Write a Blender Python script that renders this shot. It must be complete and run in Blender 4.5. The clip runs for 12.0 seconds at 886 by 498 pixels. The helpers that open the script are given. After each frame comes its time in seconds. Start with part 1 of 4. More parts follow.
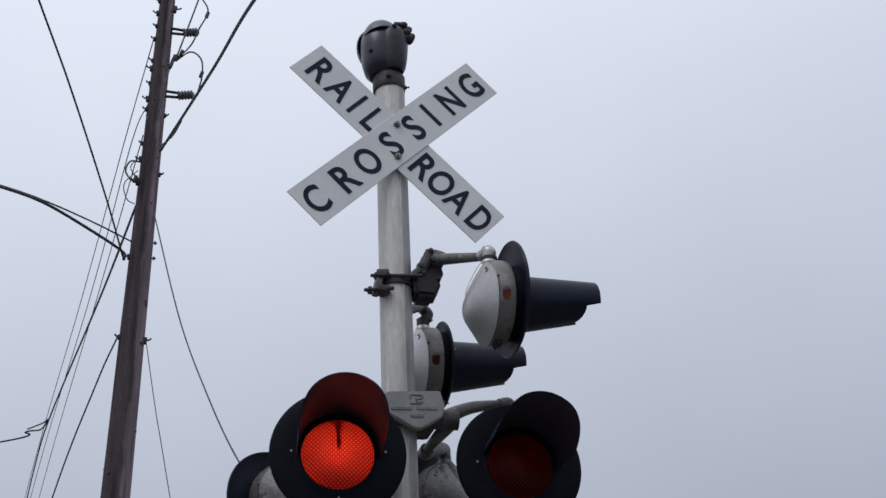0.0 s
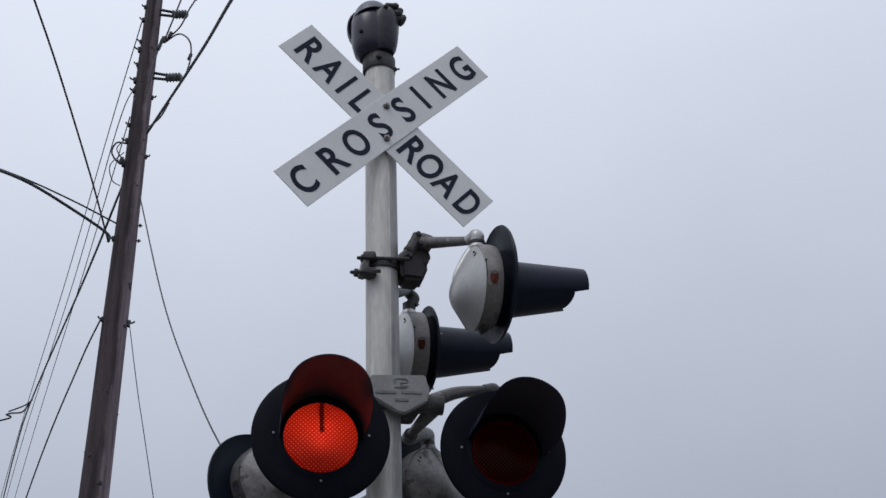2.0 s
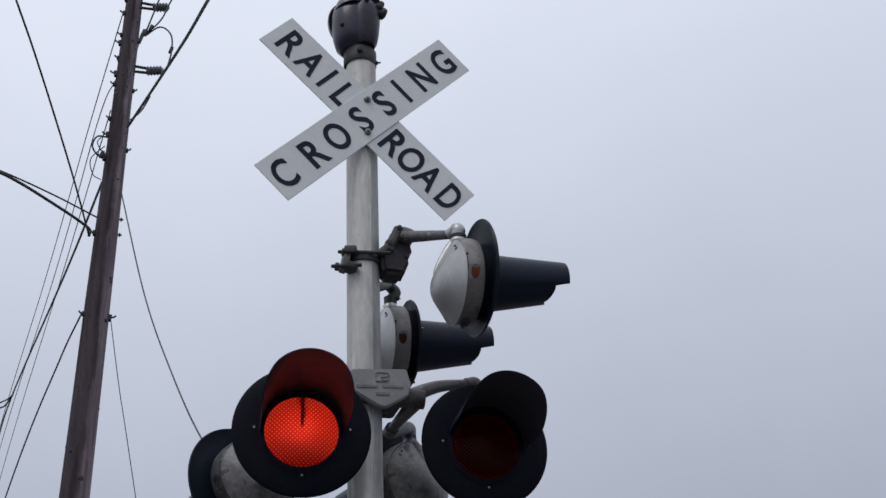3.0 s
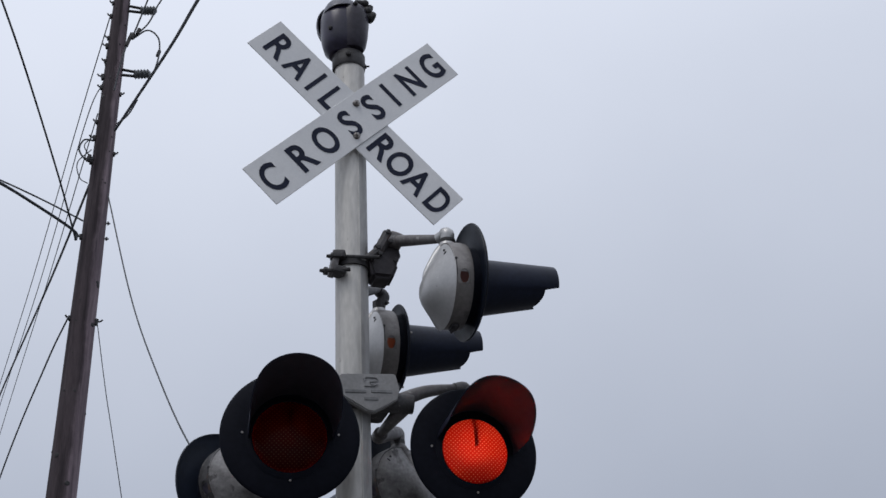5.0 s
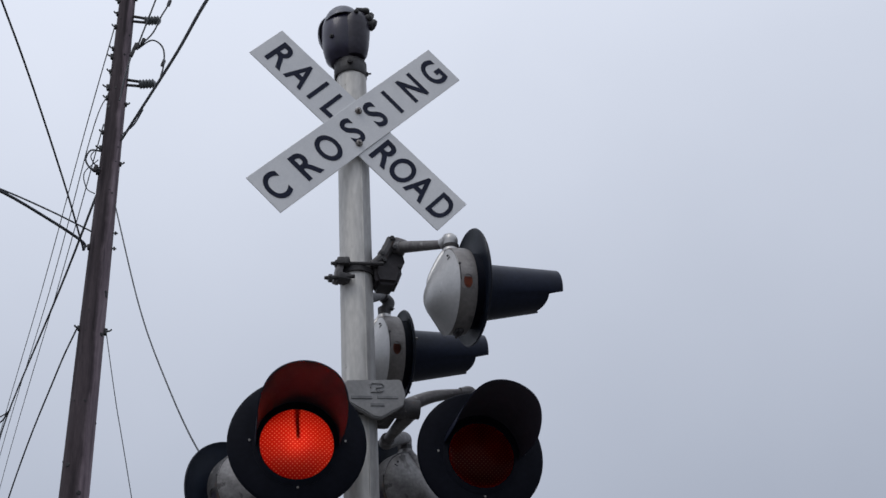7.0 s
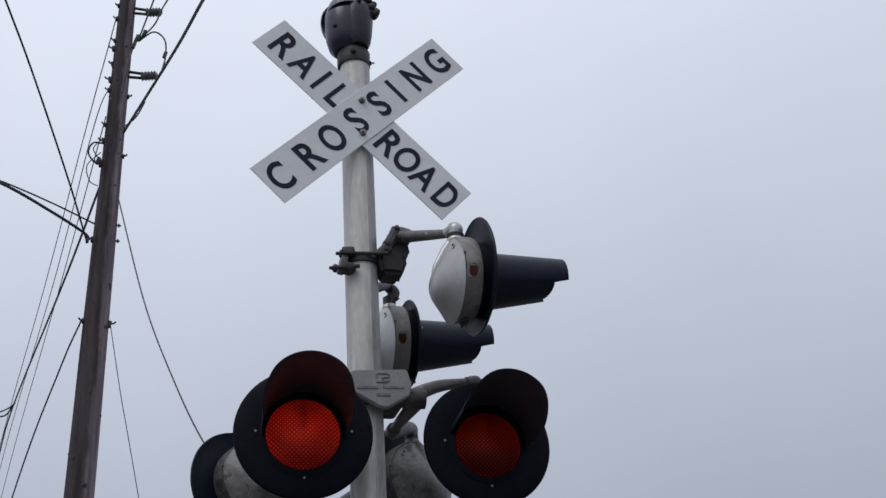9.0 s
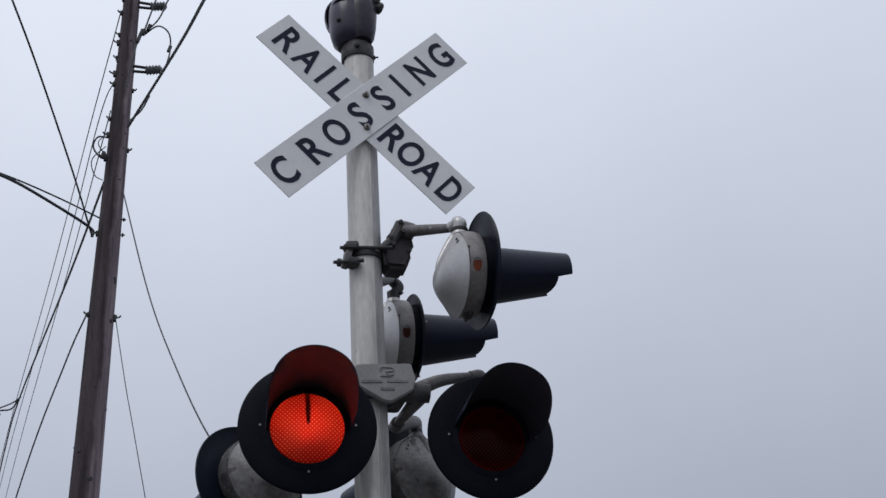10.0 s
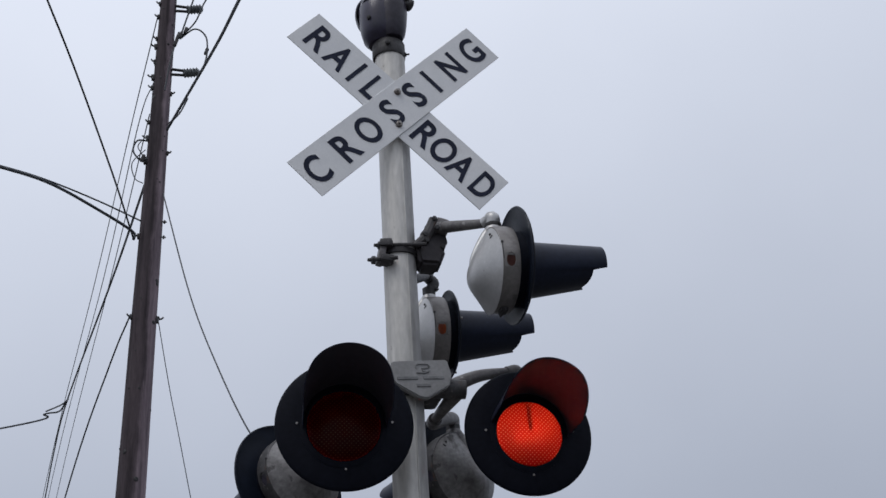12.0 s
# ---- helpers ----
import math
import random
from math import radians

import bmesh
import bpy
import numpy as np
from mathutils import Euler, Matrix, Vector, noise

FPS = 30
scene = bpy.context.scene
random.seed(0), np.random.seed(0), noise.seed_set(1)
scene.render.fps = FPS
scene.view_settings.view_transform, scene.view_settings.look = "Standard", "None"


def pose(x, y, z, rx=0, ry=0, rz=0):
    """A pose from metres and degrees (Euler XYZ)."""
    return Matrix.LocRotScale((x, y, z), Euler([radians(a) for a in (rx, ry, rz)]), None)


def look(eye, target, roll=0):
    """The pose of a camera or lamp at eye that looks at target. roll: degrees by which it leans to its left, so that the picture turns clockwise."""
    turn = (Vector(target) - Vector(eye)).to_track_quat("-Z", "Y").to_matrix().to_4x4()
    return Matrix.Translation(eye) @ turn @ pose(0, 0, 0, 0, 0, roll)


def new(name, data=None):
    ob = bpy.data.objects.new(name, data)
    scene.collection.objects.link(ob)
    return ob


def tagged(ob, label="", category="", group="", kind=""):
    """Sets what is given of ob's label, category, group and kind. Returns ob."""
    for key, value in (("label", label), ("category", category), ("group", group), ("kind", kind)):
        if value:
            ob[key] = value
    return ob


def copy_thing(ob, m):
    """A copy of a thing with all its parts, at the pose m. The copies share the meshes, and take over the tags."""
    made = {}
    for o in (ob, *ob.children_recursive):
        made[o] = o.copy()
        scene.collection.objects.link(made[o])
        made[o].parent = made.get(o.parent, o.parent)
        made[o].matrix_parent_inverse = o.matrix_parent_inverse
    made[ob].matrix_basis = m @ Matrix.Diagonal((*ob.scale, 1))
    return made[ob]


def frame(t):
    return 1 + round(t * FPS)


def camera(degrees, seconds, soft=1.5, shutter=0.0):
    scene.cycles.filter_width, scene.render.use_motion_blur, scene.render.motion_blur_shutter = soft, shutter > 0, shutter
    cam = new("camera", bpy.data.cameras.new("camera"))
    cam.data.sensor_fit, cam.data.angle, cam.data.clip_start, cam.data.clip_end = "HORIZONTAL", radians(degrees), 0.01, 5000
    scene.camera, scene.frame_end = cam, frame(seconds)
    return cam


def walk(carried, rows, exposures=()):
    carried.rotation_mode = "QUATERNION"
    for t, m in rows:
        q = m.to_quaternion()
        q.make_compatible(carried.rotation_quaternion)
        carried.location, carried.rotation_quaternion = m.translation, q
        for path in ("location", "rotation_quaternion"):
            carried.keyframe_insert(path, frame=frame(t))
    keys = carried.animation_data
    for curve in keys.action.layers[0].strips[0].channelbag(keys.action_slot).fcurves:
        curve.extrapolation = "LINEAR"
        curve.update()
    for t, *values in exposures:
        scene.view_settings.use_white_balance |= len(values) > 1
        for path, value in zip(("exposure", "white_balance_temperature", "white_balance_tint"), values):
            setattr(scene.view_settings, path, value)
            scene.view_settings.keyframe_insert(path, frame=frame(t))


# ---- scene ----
cam = camera(40.3, 12.0)
PATH = [
    (0, (-1.131, -4.58, 1.388), (-0.637, -2.916, 2.382), -2.9),
    (0.5, (-1.118, -4.574, 1.39), (-0.624, -2.914, 2.39), -2.1),
    (1, (-1.11, -4.573, 1.385), (-0.618, -2.904, 2.372), -1.8),
    (1.5, (-1.111, -4.552, 1.389), (-0.614, -2.882, 2.372), -2.1),
    (2, (-1.119, -4.518, 1.387), (-0.602, -2.853, 2.367), -2.2),
    (2.5, (-1.113, -4.509, 1.394), (-0.574, -2.843, 2.361), -2.5),
    (3, (-1.11, -4.517, 1.389), (-0.565, -2.855, 2.359), -2.7),
    (3.2, (-1.11, -4.517, 1.389), (-0.562, -2.857, 2.361), -2.8),
    (4.8, (-1.112, -4.505, 1.397), (-0.552, -2.853, 2.375), -2.9),
    (5, (-1.112, -4.505, 1.397), (-0.548, -2.852, 2.372), -3.0),
    (5.5, (-1.109, -4.506, 1.403), (-0.542, -2.852, 2.374), -3.1),
    (6, (-1.11, -4.518, 1.394), (-0.545, -2.867, 2.372), -3.4),
    (6.5, (-1.106, -4.526, 1.394), (-0.549, -2.873, 2.373), -3.6),
    (7, (-1.1, -4.534, 1.391), (-0.55, -2.88, 2.372), -3.7),
    (7.2, (-1.1, -4.534, 1.391), (-0.552, -2.88, 2.372), -3.7),
    (8.8, (-1.104, -4.515, 1.394), (-0.554, -2.854, 2.363), -3.9),
    (9, (-1.104, -4.515, 1.394), (-0.557, -2.852, 2.362), -4.0),
    (9.5, (-1.105, -4.517, 1.395), (-0.561, -2.851, 2.36), -4.0),
    (10, (-1.102, -4.523, 1.393), (-0.562, -2.853, 2.352), -3.9),
    (10.5, (-1.098, -4.524, 1.392), (-0.564, -2.846, 2.341), -3.9),
    (11, (-1.09, -4.52, 1.388), (-0.568, -2.836, 2.333), -3.8),
    (11.5, (-1.073, -4.518, 1.391), (-0.587, -2.82, 2.329), -3.8),
    (12, (-1.066, -4.524, 1.392), (-0.593, -2.834, 2.35), -3.9),
]
walk(cam, [(t, look(e, p, r)) for t, e, p, r in PATH])

# ---- world, sun, exposure ----
SUN_ELEVATION, SUN_TURN = radians(58), radians(200)
world = bpy.data.worlds.new("overcast_sky")
world.use_nodes = True
scene.world = world
SKY_BLUE, SKY_PALE = (0.655, 0.73, 0.905, 1), (0.785, 0.835, 0.955, 1)


def build_sky():
    """An even cloud deck that pales towards the zenith and towards the hidden sun, with the clear sky faintly mixed in."""
    nt = world.node_tree
    nt.nodes.clear()
    n, l = nt.nodes.new, nt.links.new
    co = n("ShaderNodeTexCoord")
    sep = n("ShaderNodeSeparateXYZ")
    l(co.outputs["Generated"], sep.inputs[0])
    rise = n("ShaderNodeMapRange")
    rise.inputs["From Min"].default_value, rise.inputs["From Max"].default_value = 0.0, 1.0
    rise.inputs["To Min"].default_value, rise.inputs["To Max"].default_value = 0.34, 1.18
    l(sep.outputs["Z"], rise.inputs["Value"])
    glow = n("ShaderNodeVectorMath")
    glow.operation = "DOT_PRODUCT"
    glow.inputs[1].default_value = Vector((-0.85, -0.05, 0.5)).normalized()
    l(co.outputs["Generated"], glow.inputs[0])
    warm = n("ShaderNodeMapRange")
    warm.interpolation_type = "SMOOTHSTEP"
    warm.inputs["From Min"].default_value, warm.inputs["From Max"].default_value = -0.5, 1.0
    warm.inputs["To Min"].default_value, warm.inputs["To Max"].default_value = 0.0, 0.155
    l(glow.outputs["Value"], warm.inputs["Value"])
    cloud = n("ShaderNodeTexNoise")
    cloud.inputs["Scale"].default_value, cloud.inputs["Detail"].default_value = 3.0, 4.0
    l(co.outputs["Generated"], cloud.inputs["Vector"])
    mottle = n("ShaderNodeMapRange")
    mottle.inputs["To Min"].default_value, mottle.inputs["To Max"].default_value = -0.06, 0.06
    l(cloud.outputs["Fac"], mottle.inputs["Value"])
    a, b = n("ShaderNodeMath"), n("ShaderNodeMath")
    l(rise.outputs[0], a.inputs[0]), l(warm.outputs[0], a.inputs[1])
    l(a.outputs[0], b.inputs[0]), l(mottle.outputs[0], b.inputs[1])
    tone = n("ShaderNodeValToRGB")
    tone.color_ramp.elements[0].position, tone.color_ramp.elements[0].color = 0.35, SKY_BLUE
    tone.color_ramp.elements[1].position, tone.color_ramp.elements[1].color = 0.95, SKY_PALE
    l(b.outputs[0], tone.inputs["Fac"])
    deck = n("ShaderNodeMix")
    deck.data_type, deck.blend_type = "RGBA", "MULTIPLY"
    deck.inputs["Factor"].default_value = 1.0
    l(tone.outputs["Color"], deck.inputs[6]), l(b.outputs[0], deck.inputs[7])
    clear = n("ShaderNodeTexSky")
    clear.sky_type, clear.sun_disc = "NISHITA", False
    clear.sun_elevation, clear.sun_rotation = SUN_ELEVATION, SUN_TURN
    bg1, bg2, mix, out = n("ShaderNodeBackground"), n("ShaderNodeBackground"), n("ShaderNodeMixShader"), n("ShaderNodeOutputWorld")
    l(deck.outputs[2], bg1.inputs["Color"]), l(clear.outputs["Color"], bg2.inputs["Color"])
    bg1.inputs["Strength"].default_value, bg2.inputs["Strength"].default_value = 1.045, 0.08
    mix.inputs["Fac"].default_value = 0.06
    l(bg1.outputs[0], mix.inputs[1]), l(bg2.outputs[0], mix.inputs[2]), l(mix.outputs[0], out.inputs["Surface"])


build_sky()
sun_data = bpy.data.lights.new("sun", "SUN")
sun_data.energy, sun_data.angle, sun_data.color = 0.7, radians(25), (1.0, 0.97, 0.93)
sun = new("sun", sun_data)
sun.matrix_world = look((-8, -6, 18), (0, 0, 3))
scene.view_settings.exposure = 0.0


# ---- materials ----
def material(name, colour, rough=0.5, metal=0.0, grain=40.0, vary=0.25, stain=3.0, bump=0.15, stretch=(1, 1, 1), dark=None, specular=0.5, depth=0.002):
    """Painted, bare or weathered surface: fine grain and broad stains in colour, roughness and relief, in metres."""
    mat = bpy.data.materials.new(name)
    mat.use_nodes = True
    nt = mat.node_tree
    n, l = nt.nodes.new, nt.links.new
    bsdf = nt.nodes["Principled BSDF"]
    co, mp = n("ShaderNodeTexCoord"), n("ShaderNodeMapping")
    mp.inputs["Scale"].default_value = stretch
    l(co.outputs["Object"], mp.inputs["Vector"])
    fine, broad = n("ShaderNodeTexNoise"), n("ShaderNodeTexNoise")
    fine.inputs["Scale"].default_value, fine.inputs["Detail"].default_value = grain, 6
    broad.inputs["Scale"].default_value, broad.inputs["Detail"].default_value, broad.inputs["Roughness"].default_value = stain, 5, 0.65
    l(mp.outputs[0], fine.inputs["Vector"]), l(mp.outputs[0], broad.inputs["Vector"])
    ramp = n("ShaderNodeValToRGB")
    low = dark or tuple(c * (1 - vary) for c in colour)
    ramp.color_ramp.elements[0].position, ramp.color_ramp.elements[0].color = 0.32, (*low, 1)
    ramp.color_ramp.elements[1].position, ramp.color_ramp.elements[1].color = 0.62, (*colour, 1)
    l(broad.outputs["Fac"], ramp.inputs["Fac"])
    tint = n("ShaderNodeMapRange")
    tint.inputs["From Min"].default_value, tint.inputs["From Max"].default_value = 0.3, 0.7
    tint.inputs["To Min"].default_value, tint.inputs["To Max"].default_value = 1 - vary, 1 + 0.4 * vary
    l(fine.outputs["Fac"], tint.inputs["Value"])
    mix = n("ShaderNodeMix")
    mix.data_type, mix.blend_type = "RGBA", "MULTIPLY"
    mix.inputs["Factor"].default_value = 1.0
    l(ramp.outputs["Color"], mix.inputs[6]), l(tint.outputs[0], mix.inputs[7])
    l(mix.outputs[2], bsdf.inputs["Base Color"])
    gloss = n("ShaderNodeMapRange")
    gloss.inputs["To Min"].default_value, gloss.inputs["To Max"].default_value = min(1, rough * 1.25), rough * 0.8
    l(broad.outputs["Fac"], gloss.inputs["Value"]), l(gloss.outputs[0], bsdf.inputs["Roughness"])
    bsdf.inputs["Metallic"].default_value = metal
    bsdf.inputs["Specular IOR Level"].default_value = specular
    relief = n("ShaderNodeBump")
    relief.inputs["Strength"].default_value, relief.inputs["Distance"].default_value = bump, depth
    l(fine.outputs["Fac"], relief.inputs["Height"]), l(relief.outputs[0], bsdf.inputs["Normal"])
    return mat


def lens_material():
    """Red moulded glass with a fine grid of dimples: it passes and scatters the lamp's light."""
    mat = bpy.data.materials.new("red_roundel_glass")
    mat.use_nodes = True
    nt = mat.node_tree
    nt.nodes.clear()
    n, l = nt.nodes.new, nt.links.new
    co, mp = n("ShaderNodeTexCoord"), n("ShaderNodeMapping")
    mp.inputs["Scale"].default_value = (1, 0.0, 1)
    mp.inputs["Rotation"].default_value = (0, radians(45), 0)
    l(co.outputs["Object"], mp.inputs["Vector"])
    dots = n("ShaderNodeTexVoronoi")
    dots.inputs["Scale"].default_value, dots.inputs["Randomness"].default_value = 82.0, 0.0
    l(mp.outputs[0], dots.inputs["Vector"])
    spot = n("ShaderNodeMapRange")
    spot.inputs["From Min"].default_value, spot.inputs["From Max"].default_value = 0.07, 0.25
    spot.inputs["To Min"].default_value, spot.inputs["To Max"].default_value = 1.0, 0.0
    l(dots.outputs["Distance"], spot.inputs["Value"])
    hue = n("ShaderNodeMix")
    hue.data_type = "RGBA"
    hue.inputs[6].default_value, hue.inputs[7].default_value = (0.66, 0.020, 0.013, 1), (1.0, 0.21, 0.13, 1)
    l(spot.outputs[0], hue.inputs["Factor"])
    trans, clear, gloss, out = n("ShaderNodeBsdfTranslucent"), n("ShaderNodeBsdfTransparent"), n("ShaderNodeBsdfGlossy"), n("ShaderNodeOutputMaterial")
    l(hue.outputs[2], trans.inputs["Color"])
    clear.inputs["Color"].default_value = (0.55, 0.02, 0.01, 1)
    gloss.inputs["Roughness"].default_value = 0.12
    relief = n("ShaderNodeBump")
    relief.inputs["Strength"].default_value, relief.inputs["Distance"].default_value = 0.5, 0.001
    l(spot.outputs[0], relief.inputs["Height"]), l(relief.outputs[0], gloss.inputs["Normal"])
    m1, m2 = n("ShaderNodeMixShader"), n("ShaderNodeMixShader")
    m1.inputs["Fac"].default_value, m2.inputs["Fac"].default_value = 0.014, 0.006
    l(trans.outputs[0], m1.inputs[1]), l(clear.outputs[0], m1.inputs[2])
    l(m1.outputs[0], m2.inputs[1]), l(gloss.outputs[0], m2.inputs[2]), l(m2.outputs[0], out.inputs["Surface"])
    return mat


def glow_material(name, strength, low=-0.105, high=-0.026, fall=-4.2):
    """Incandescent rod: full strength at its upper end, cooling by powers of ten towards its lower end."""
    mat = bpy.data.materials.new(name)
    mat.use_nodes = True
    nt = mat.node_tree
    nt.nodes.clear()
    n, l = nt.nodes.new, nt.links.new
    co, sep, heat, power, scale = n("ShaderNodeTexCoord"), n("ShaderNodeSeparateXYZ"), n("ShaderNodeMapRange"), n("ShaderNodeMath"), n("ShaderNodeMath")
    l(co.outputs["Object"], sep.inputs[0]), l(sep.outputs["Z"], heat.inputs["Value"])
    heat.inputs["From Min"].default_value, heat.inputs["From Max"].default_value = low, high
    heat.inputs["To Min"].default_value, heat.inputs["To Max"].default_value = fall, 0.0
    power.operation, scale.operation = "POWER", "MULTIPLY"
    power.inputs[0].default_value, scale.inputs[1].default_value = 10.0, strength
    l(heat.outputs[0], power.inputs[1]), l(power.outputs[0], scale.inputs[0])
    e, out = n("ShaderNodeEmission"), n("ShaderNodeOutputMaterial")
    e.inputs["Color"].default_value = (1.0, 0.72, 0.48, 1)
    l(scale.outputs[0], e.inputs["Strength"]), l(e.outputs[0], out.inputs["Surface"])
    return mat


def amber_material():
    mat = bpy.data.materials.new("amber_sight_glass")
    mat.use_nodes = True
    nt = mat.node_tree
    bsdf = nt.nodes["Principled BSDF"]
    t, m = nt.nodes.new("ShaderNodeBsdfTranslucent"), nt.nodes.new("ShaderNodeMixShader")
    bsdf.inputs["Base Color"].default_value, bsdf.inputs["Roughness"].default_value = (0.10, 0.03, 0.02, 1), 0.3
    t.inputs["Color"].default_value, m.inputs["Fac"].default_value = (0.50, 0.26, 0.16, 1), 0.50
    nt.links.new(bsdf.outputs[0], m.inputs[1]), nt.links.new(t.outputs[0], m.inputs[2])
    nt.links.new(m.outputs[0], nt.nodes["Material Output"].inputs["Surface"])
    return mat


SILVER = material("weathered_aluminium_paint", (0.57, 0.55, 0.515), 0.5, 0.25, 60, 0.18, 5, 0.1, (1, 1, 0.25), (0.41, 0.40, 0.38))
CAST = material("grey_cast_housing_paint", (0.47, 0.465, 0.46), 0.38, 0.45, 70, 0.08, 4, 0.10, (1, 1, 1), (0.36, 0.355, 0.35))
PLATE = material("dull_grey_plate_paint", (0.29, 0.285, 0.28), 0.5, 0.2, 70, 0.12, 6, 0.12, (1, 1, 1), (0.20, 0.195, 0.19))
BAND = material("grimy_grey_band_paint", (0.24, 0.225, 0.215), 0.45, 0.3, 60, 0.15, 6, 0.12, (1, 1, 1), (0.15, 0.137, 0.128))
STRIP = material("darker_aluminium_paint", (0.43, 0.42, 0.405), 0.5, 0.25, 60, 0.18, 5, 0.1, (1, 1, 0.25), (0.25, 0.245, 0.24))
DULL = material("dirty_cast_iron", (0.075, 0.072, 0.074), 0.6, 0.2, 60, 0.3, 14, 0.25, (1, 1, 1), (0.03, 0.028, 0.029))
PLATEMARK = material("rubbed_grey_paint", (0.22, 0.22, 0.22), 0.5, 0.15, 70, 0.2, 9, 0.12, (1, 1, 1), (0.13, 0.13, 0.13))
GRIME = material("dark_greasy_metal", (0.045, 0.043, 0.045), 0.6, 0.2, 80, 0.35, 18, 0.3, (1, 1, 1), (0.02, 0.018, 0.018))
BLACK = material("blue_black_paint", (0.007, 0.009, 0.017), 0.55, 0.0, 50, 0.2, 6, 0.05, (1, 1, 1), None, 0.13)
FLAT = material("flat_blue_black_paint", (0.0056, 0.0066, 0.0120), 0.6, 0.0, 50, 0.2, 6, 0.05, (1, 1, 1), None, 0.08)
GLOSS = material("glossy_blue_black_enamel", (0.010, 0.0145, 0.026), 0.42, 0.0, 25, 0.2, 6, 0.10, (1, 1, 1), None, 0.22, 0.004)
HOOD = material("dull_blue_black_paint", (0.011, 0.0152, 0.032), 0.40, 0.0, 50, 0.2, 6, 0.05, (1, 1, 1), None, 0.2)
MATT = material("matt_black_paint", (0.010, 0.010, 0.012), 0.8, 0.0, 60, 0.25, 8, 0.08, (1, 1, 1), None, 0.08)
LINING = material("sooty_lining", (0.006, 0.006, 0.007), 0.9, specular=0.05)
SHEET = material("white_reflective_sheeting", (0.70, 0.70, 0.70), 0.35, 0.0, 150, 0.05, 4, 0.04, (1, 1, 1), (0.62, 0.625, 0.635))
PIPE = material("stained_grey_pipe", (0.16, 0.15, 0.148), 0.5, 0.2, 70, 0.25, 9, 0.15, (1, 1, 1), (0.085, 0.078, 0.078))
HOODIN = material("faded_black_hood_lining", (0.042, 0.037, 0.049), 0.42, 0.0, 50, 0.2, 6, 0.05, (1, 1, 1), None, 0.5)
SOOT = material("greasy_plum_black_iron", (0.032, 0.027, 0.030), 0.55, 0.2, 60, 0.3, 14, 0.25, (1, 1, 1), (0.020, 0.016, 0.019))
STAINED = material("stained_dark_grey_paint", (0.27, 0.262, 0.26), 0.5, 0.2, 60, 0.25, 8, 0.12, (1, 1, 1), (0.085, 0.080, 0.080))
BAREEDGE = material("bare_aluminium_edge", (0.78, 0.78, 0.78), 0.35, 0.3, 90, 0.1, 9, 0.05)
INK = material("black_sign_film", (0.018, 0.022, 0.044), 0.5, 0.0, 90, 0.3, 9, 0.05, specular=0.12)
STEEL = material("zinc_bolts", (0.35, 0.34, 0.33), 0.4, 0.7, 90, 0.3, 20, 0.2, (1, 1, 1), (0.16, 0.13, 0.11))
BELLP = material("dark_plum_enamel", (0.023, 0.0175, 0.045), 0.30, 0.0, 40, 0.3, 7, 0.1, (1, 1, 1), (0.014, 0.012, 0.026), 0.5)
BELLG = material("weathered_bell_grey", (0.15, 0.155, 0.18), 0.45, 0.2, 60, 0.3, 10, 0.15, (1, 1, 1), (0.085, 0.085, 0.105))
BELLC = material("dark_slate_enamel", (0.042, 0.038, 0.054), 0.33, 0.0, 40, 0.3, 7, 0.1, (1, 1, 1), (0.026, 0.022, 0.030), 0.3)
WOOD = material("weathered_pole_timber", (0.148, 0.116, 0.128), 0.85, 0.0, 30, 0.28, 2.2, 0.6, (6, 6, 0.35), (0.050, 0.040, 0.046), 0.2, 0.006)
CABLE = material("black_cable_sheath", (0.045, 0.051, 0.060), 0.6, 0.0, 60, 0.2, 6, 0.01)


def two_tone_pole(mat):
    """Makes the leaning pole's colour darker on its left side and lighter on its right, with a ragged border."""
    nt = mat.node_tree
    n, l = nt.nodes.new, nt.links.new
    co, sep, ragged = n("ShaderNodeTexCoord"), n("ShaderNodeSeparateXYZ"), n("ShaderNodeTexNoise")
    l(co.outputs["Object"], sep.inputs[0]), l(co.outputs["Object"], ragged.inputs["Vector"])
    ragged.inputs["Scale"].default_value, ragged.inputs["Detail"].default_value = 2.5, 5
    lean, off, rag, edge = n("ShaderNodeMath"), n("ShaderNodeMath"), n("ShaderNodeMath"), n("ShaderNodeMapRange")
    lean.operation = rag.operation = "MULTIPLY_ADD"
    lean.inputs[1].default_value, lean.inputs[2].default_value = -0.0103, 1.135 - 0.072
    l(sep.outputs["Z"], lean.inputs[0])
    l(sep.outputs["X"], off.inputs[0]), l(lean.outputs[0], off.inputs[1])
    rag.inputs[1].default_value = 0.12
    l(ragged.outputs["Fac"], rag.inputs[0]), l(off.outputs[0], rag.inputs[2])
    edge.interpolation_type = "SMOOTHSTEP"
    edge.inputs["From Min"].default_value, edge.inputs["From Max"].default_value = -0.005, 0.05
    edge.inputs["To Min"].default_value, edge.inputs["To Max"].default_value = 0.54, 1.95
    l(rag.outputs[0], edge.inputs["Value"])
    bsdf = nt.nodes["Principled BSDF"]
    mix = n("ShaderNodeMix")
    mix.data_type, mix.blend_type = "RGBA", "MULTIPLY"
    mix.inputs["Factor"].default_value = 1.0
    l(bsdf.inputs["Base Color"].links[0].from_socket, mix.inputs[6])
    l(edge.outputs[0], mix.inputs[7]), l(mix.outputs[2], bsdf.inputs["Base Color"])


two_tone_pole(WOOD)


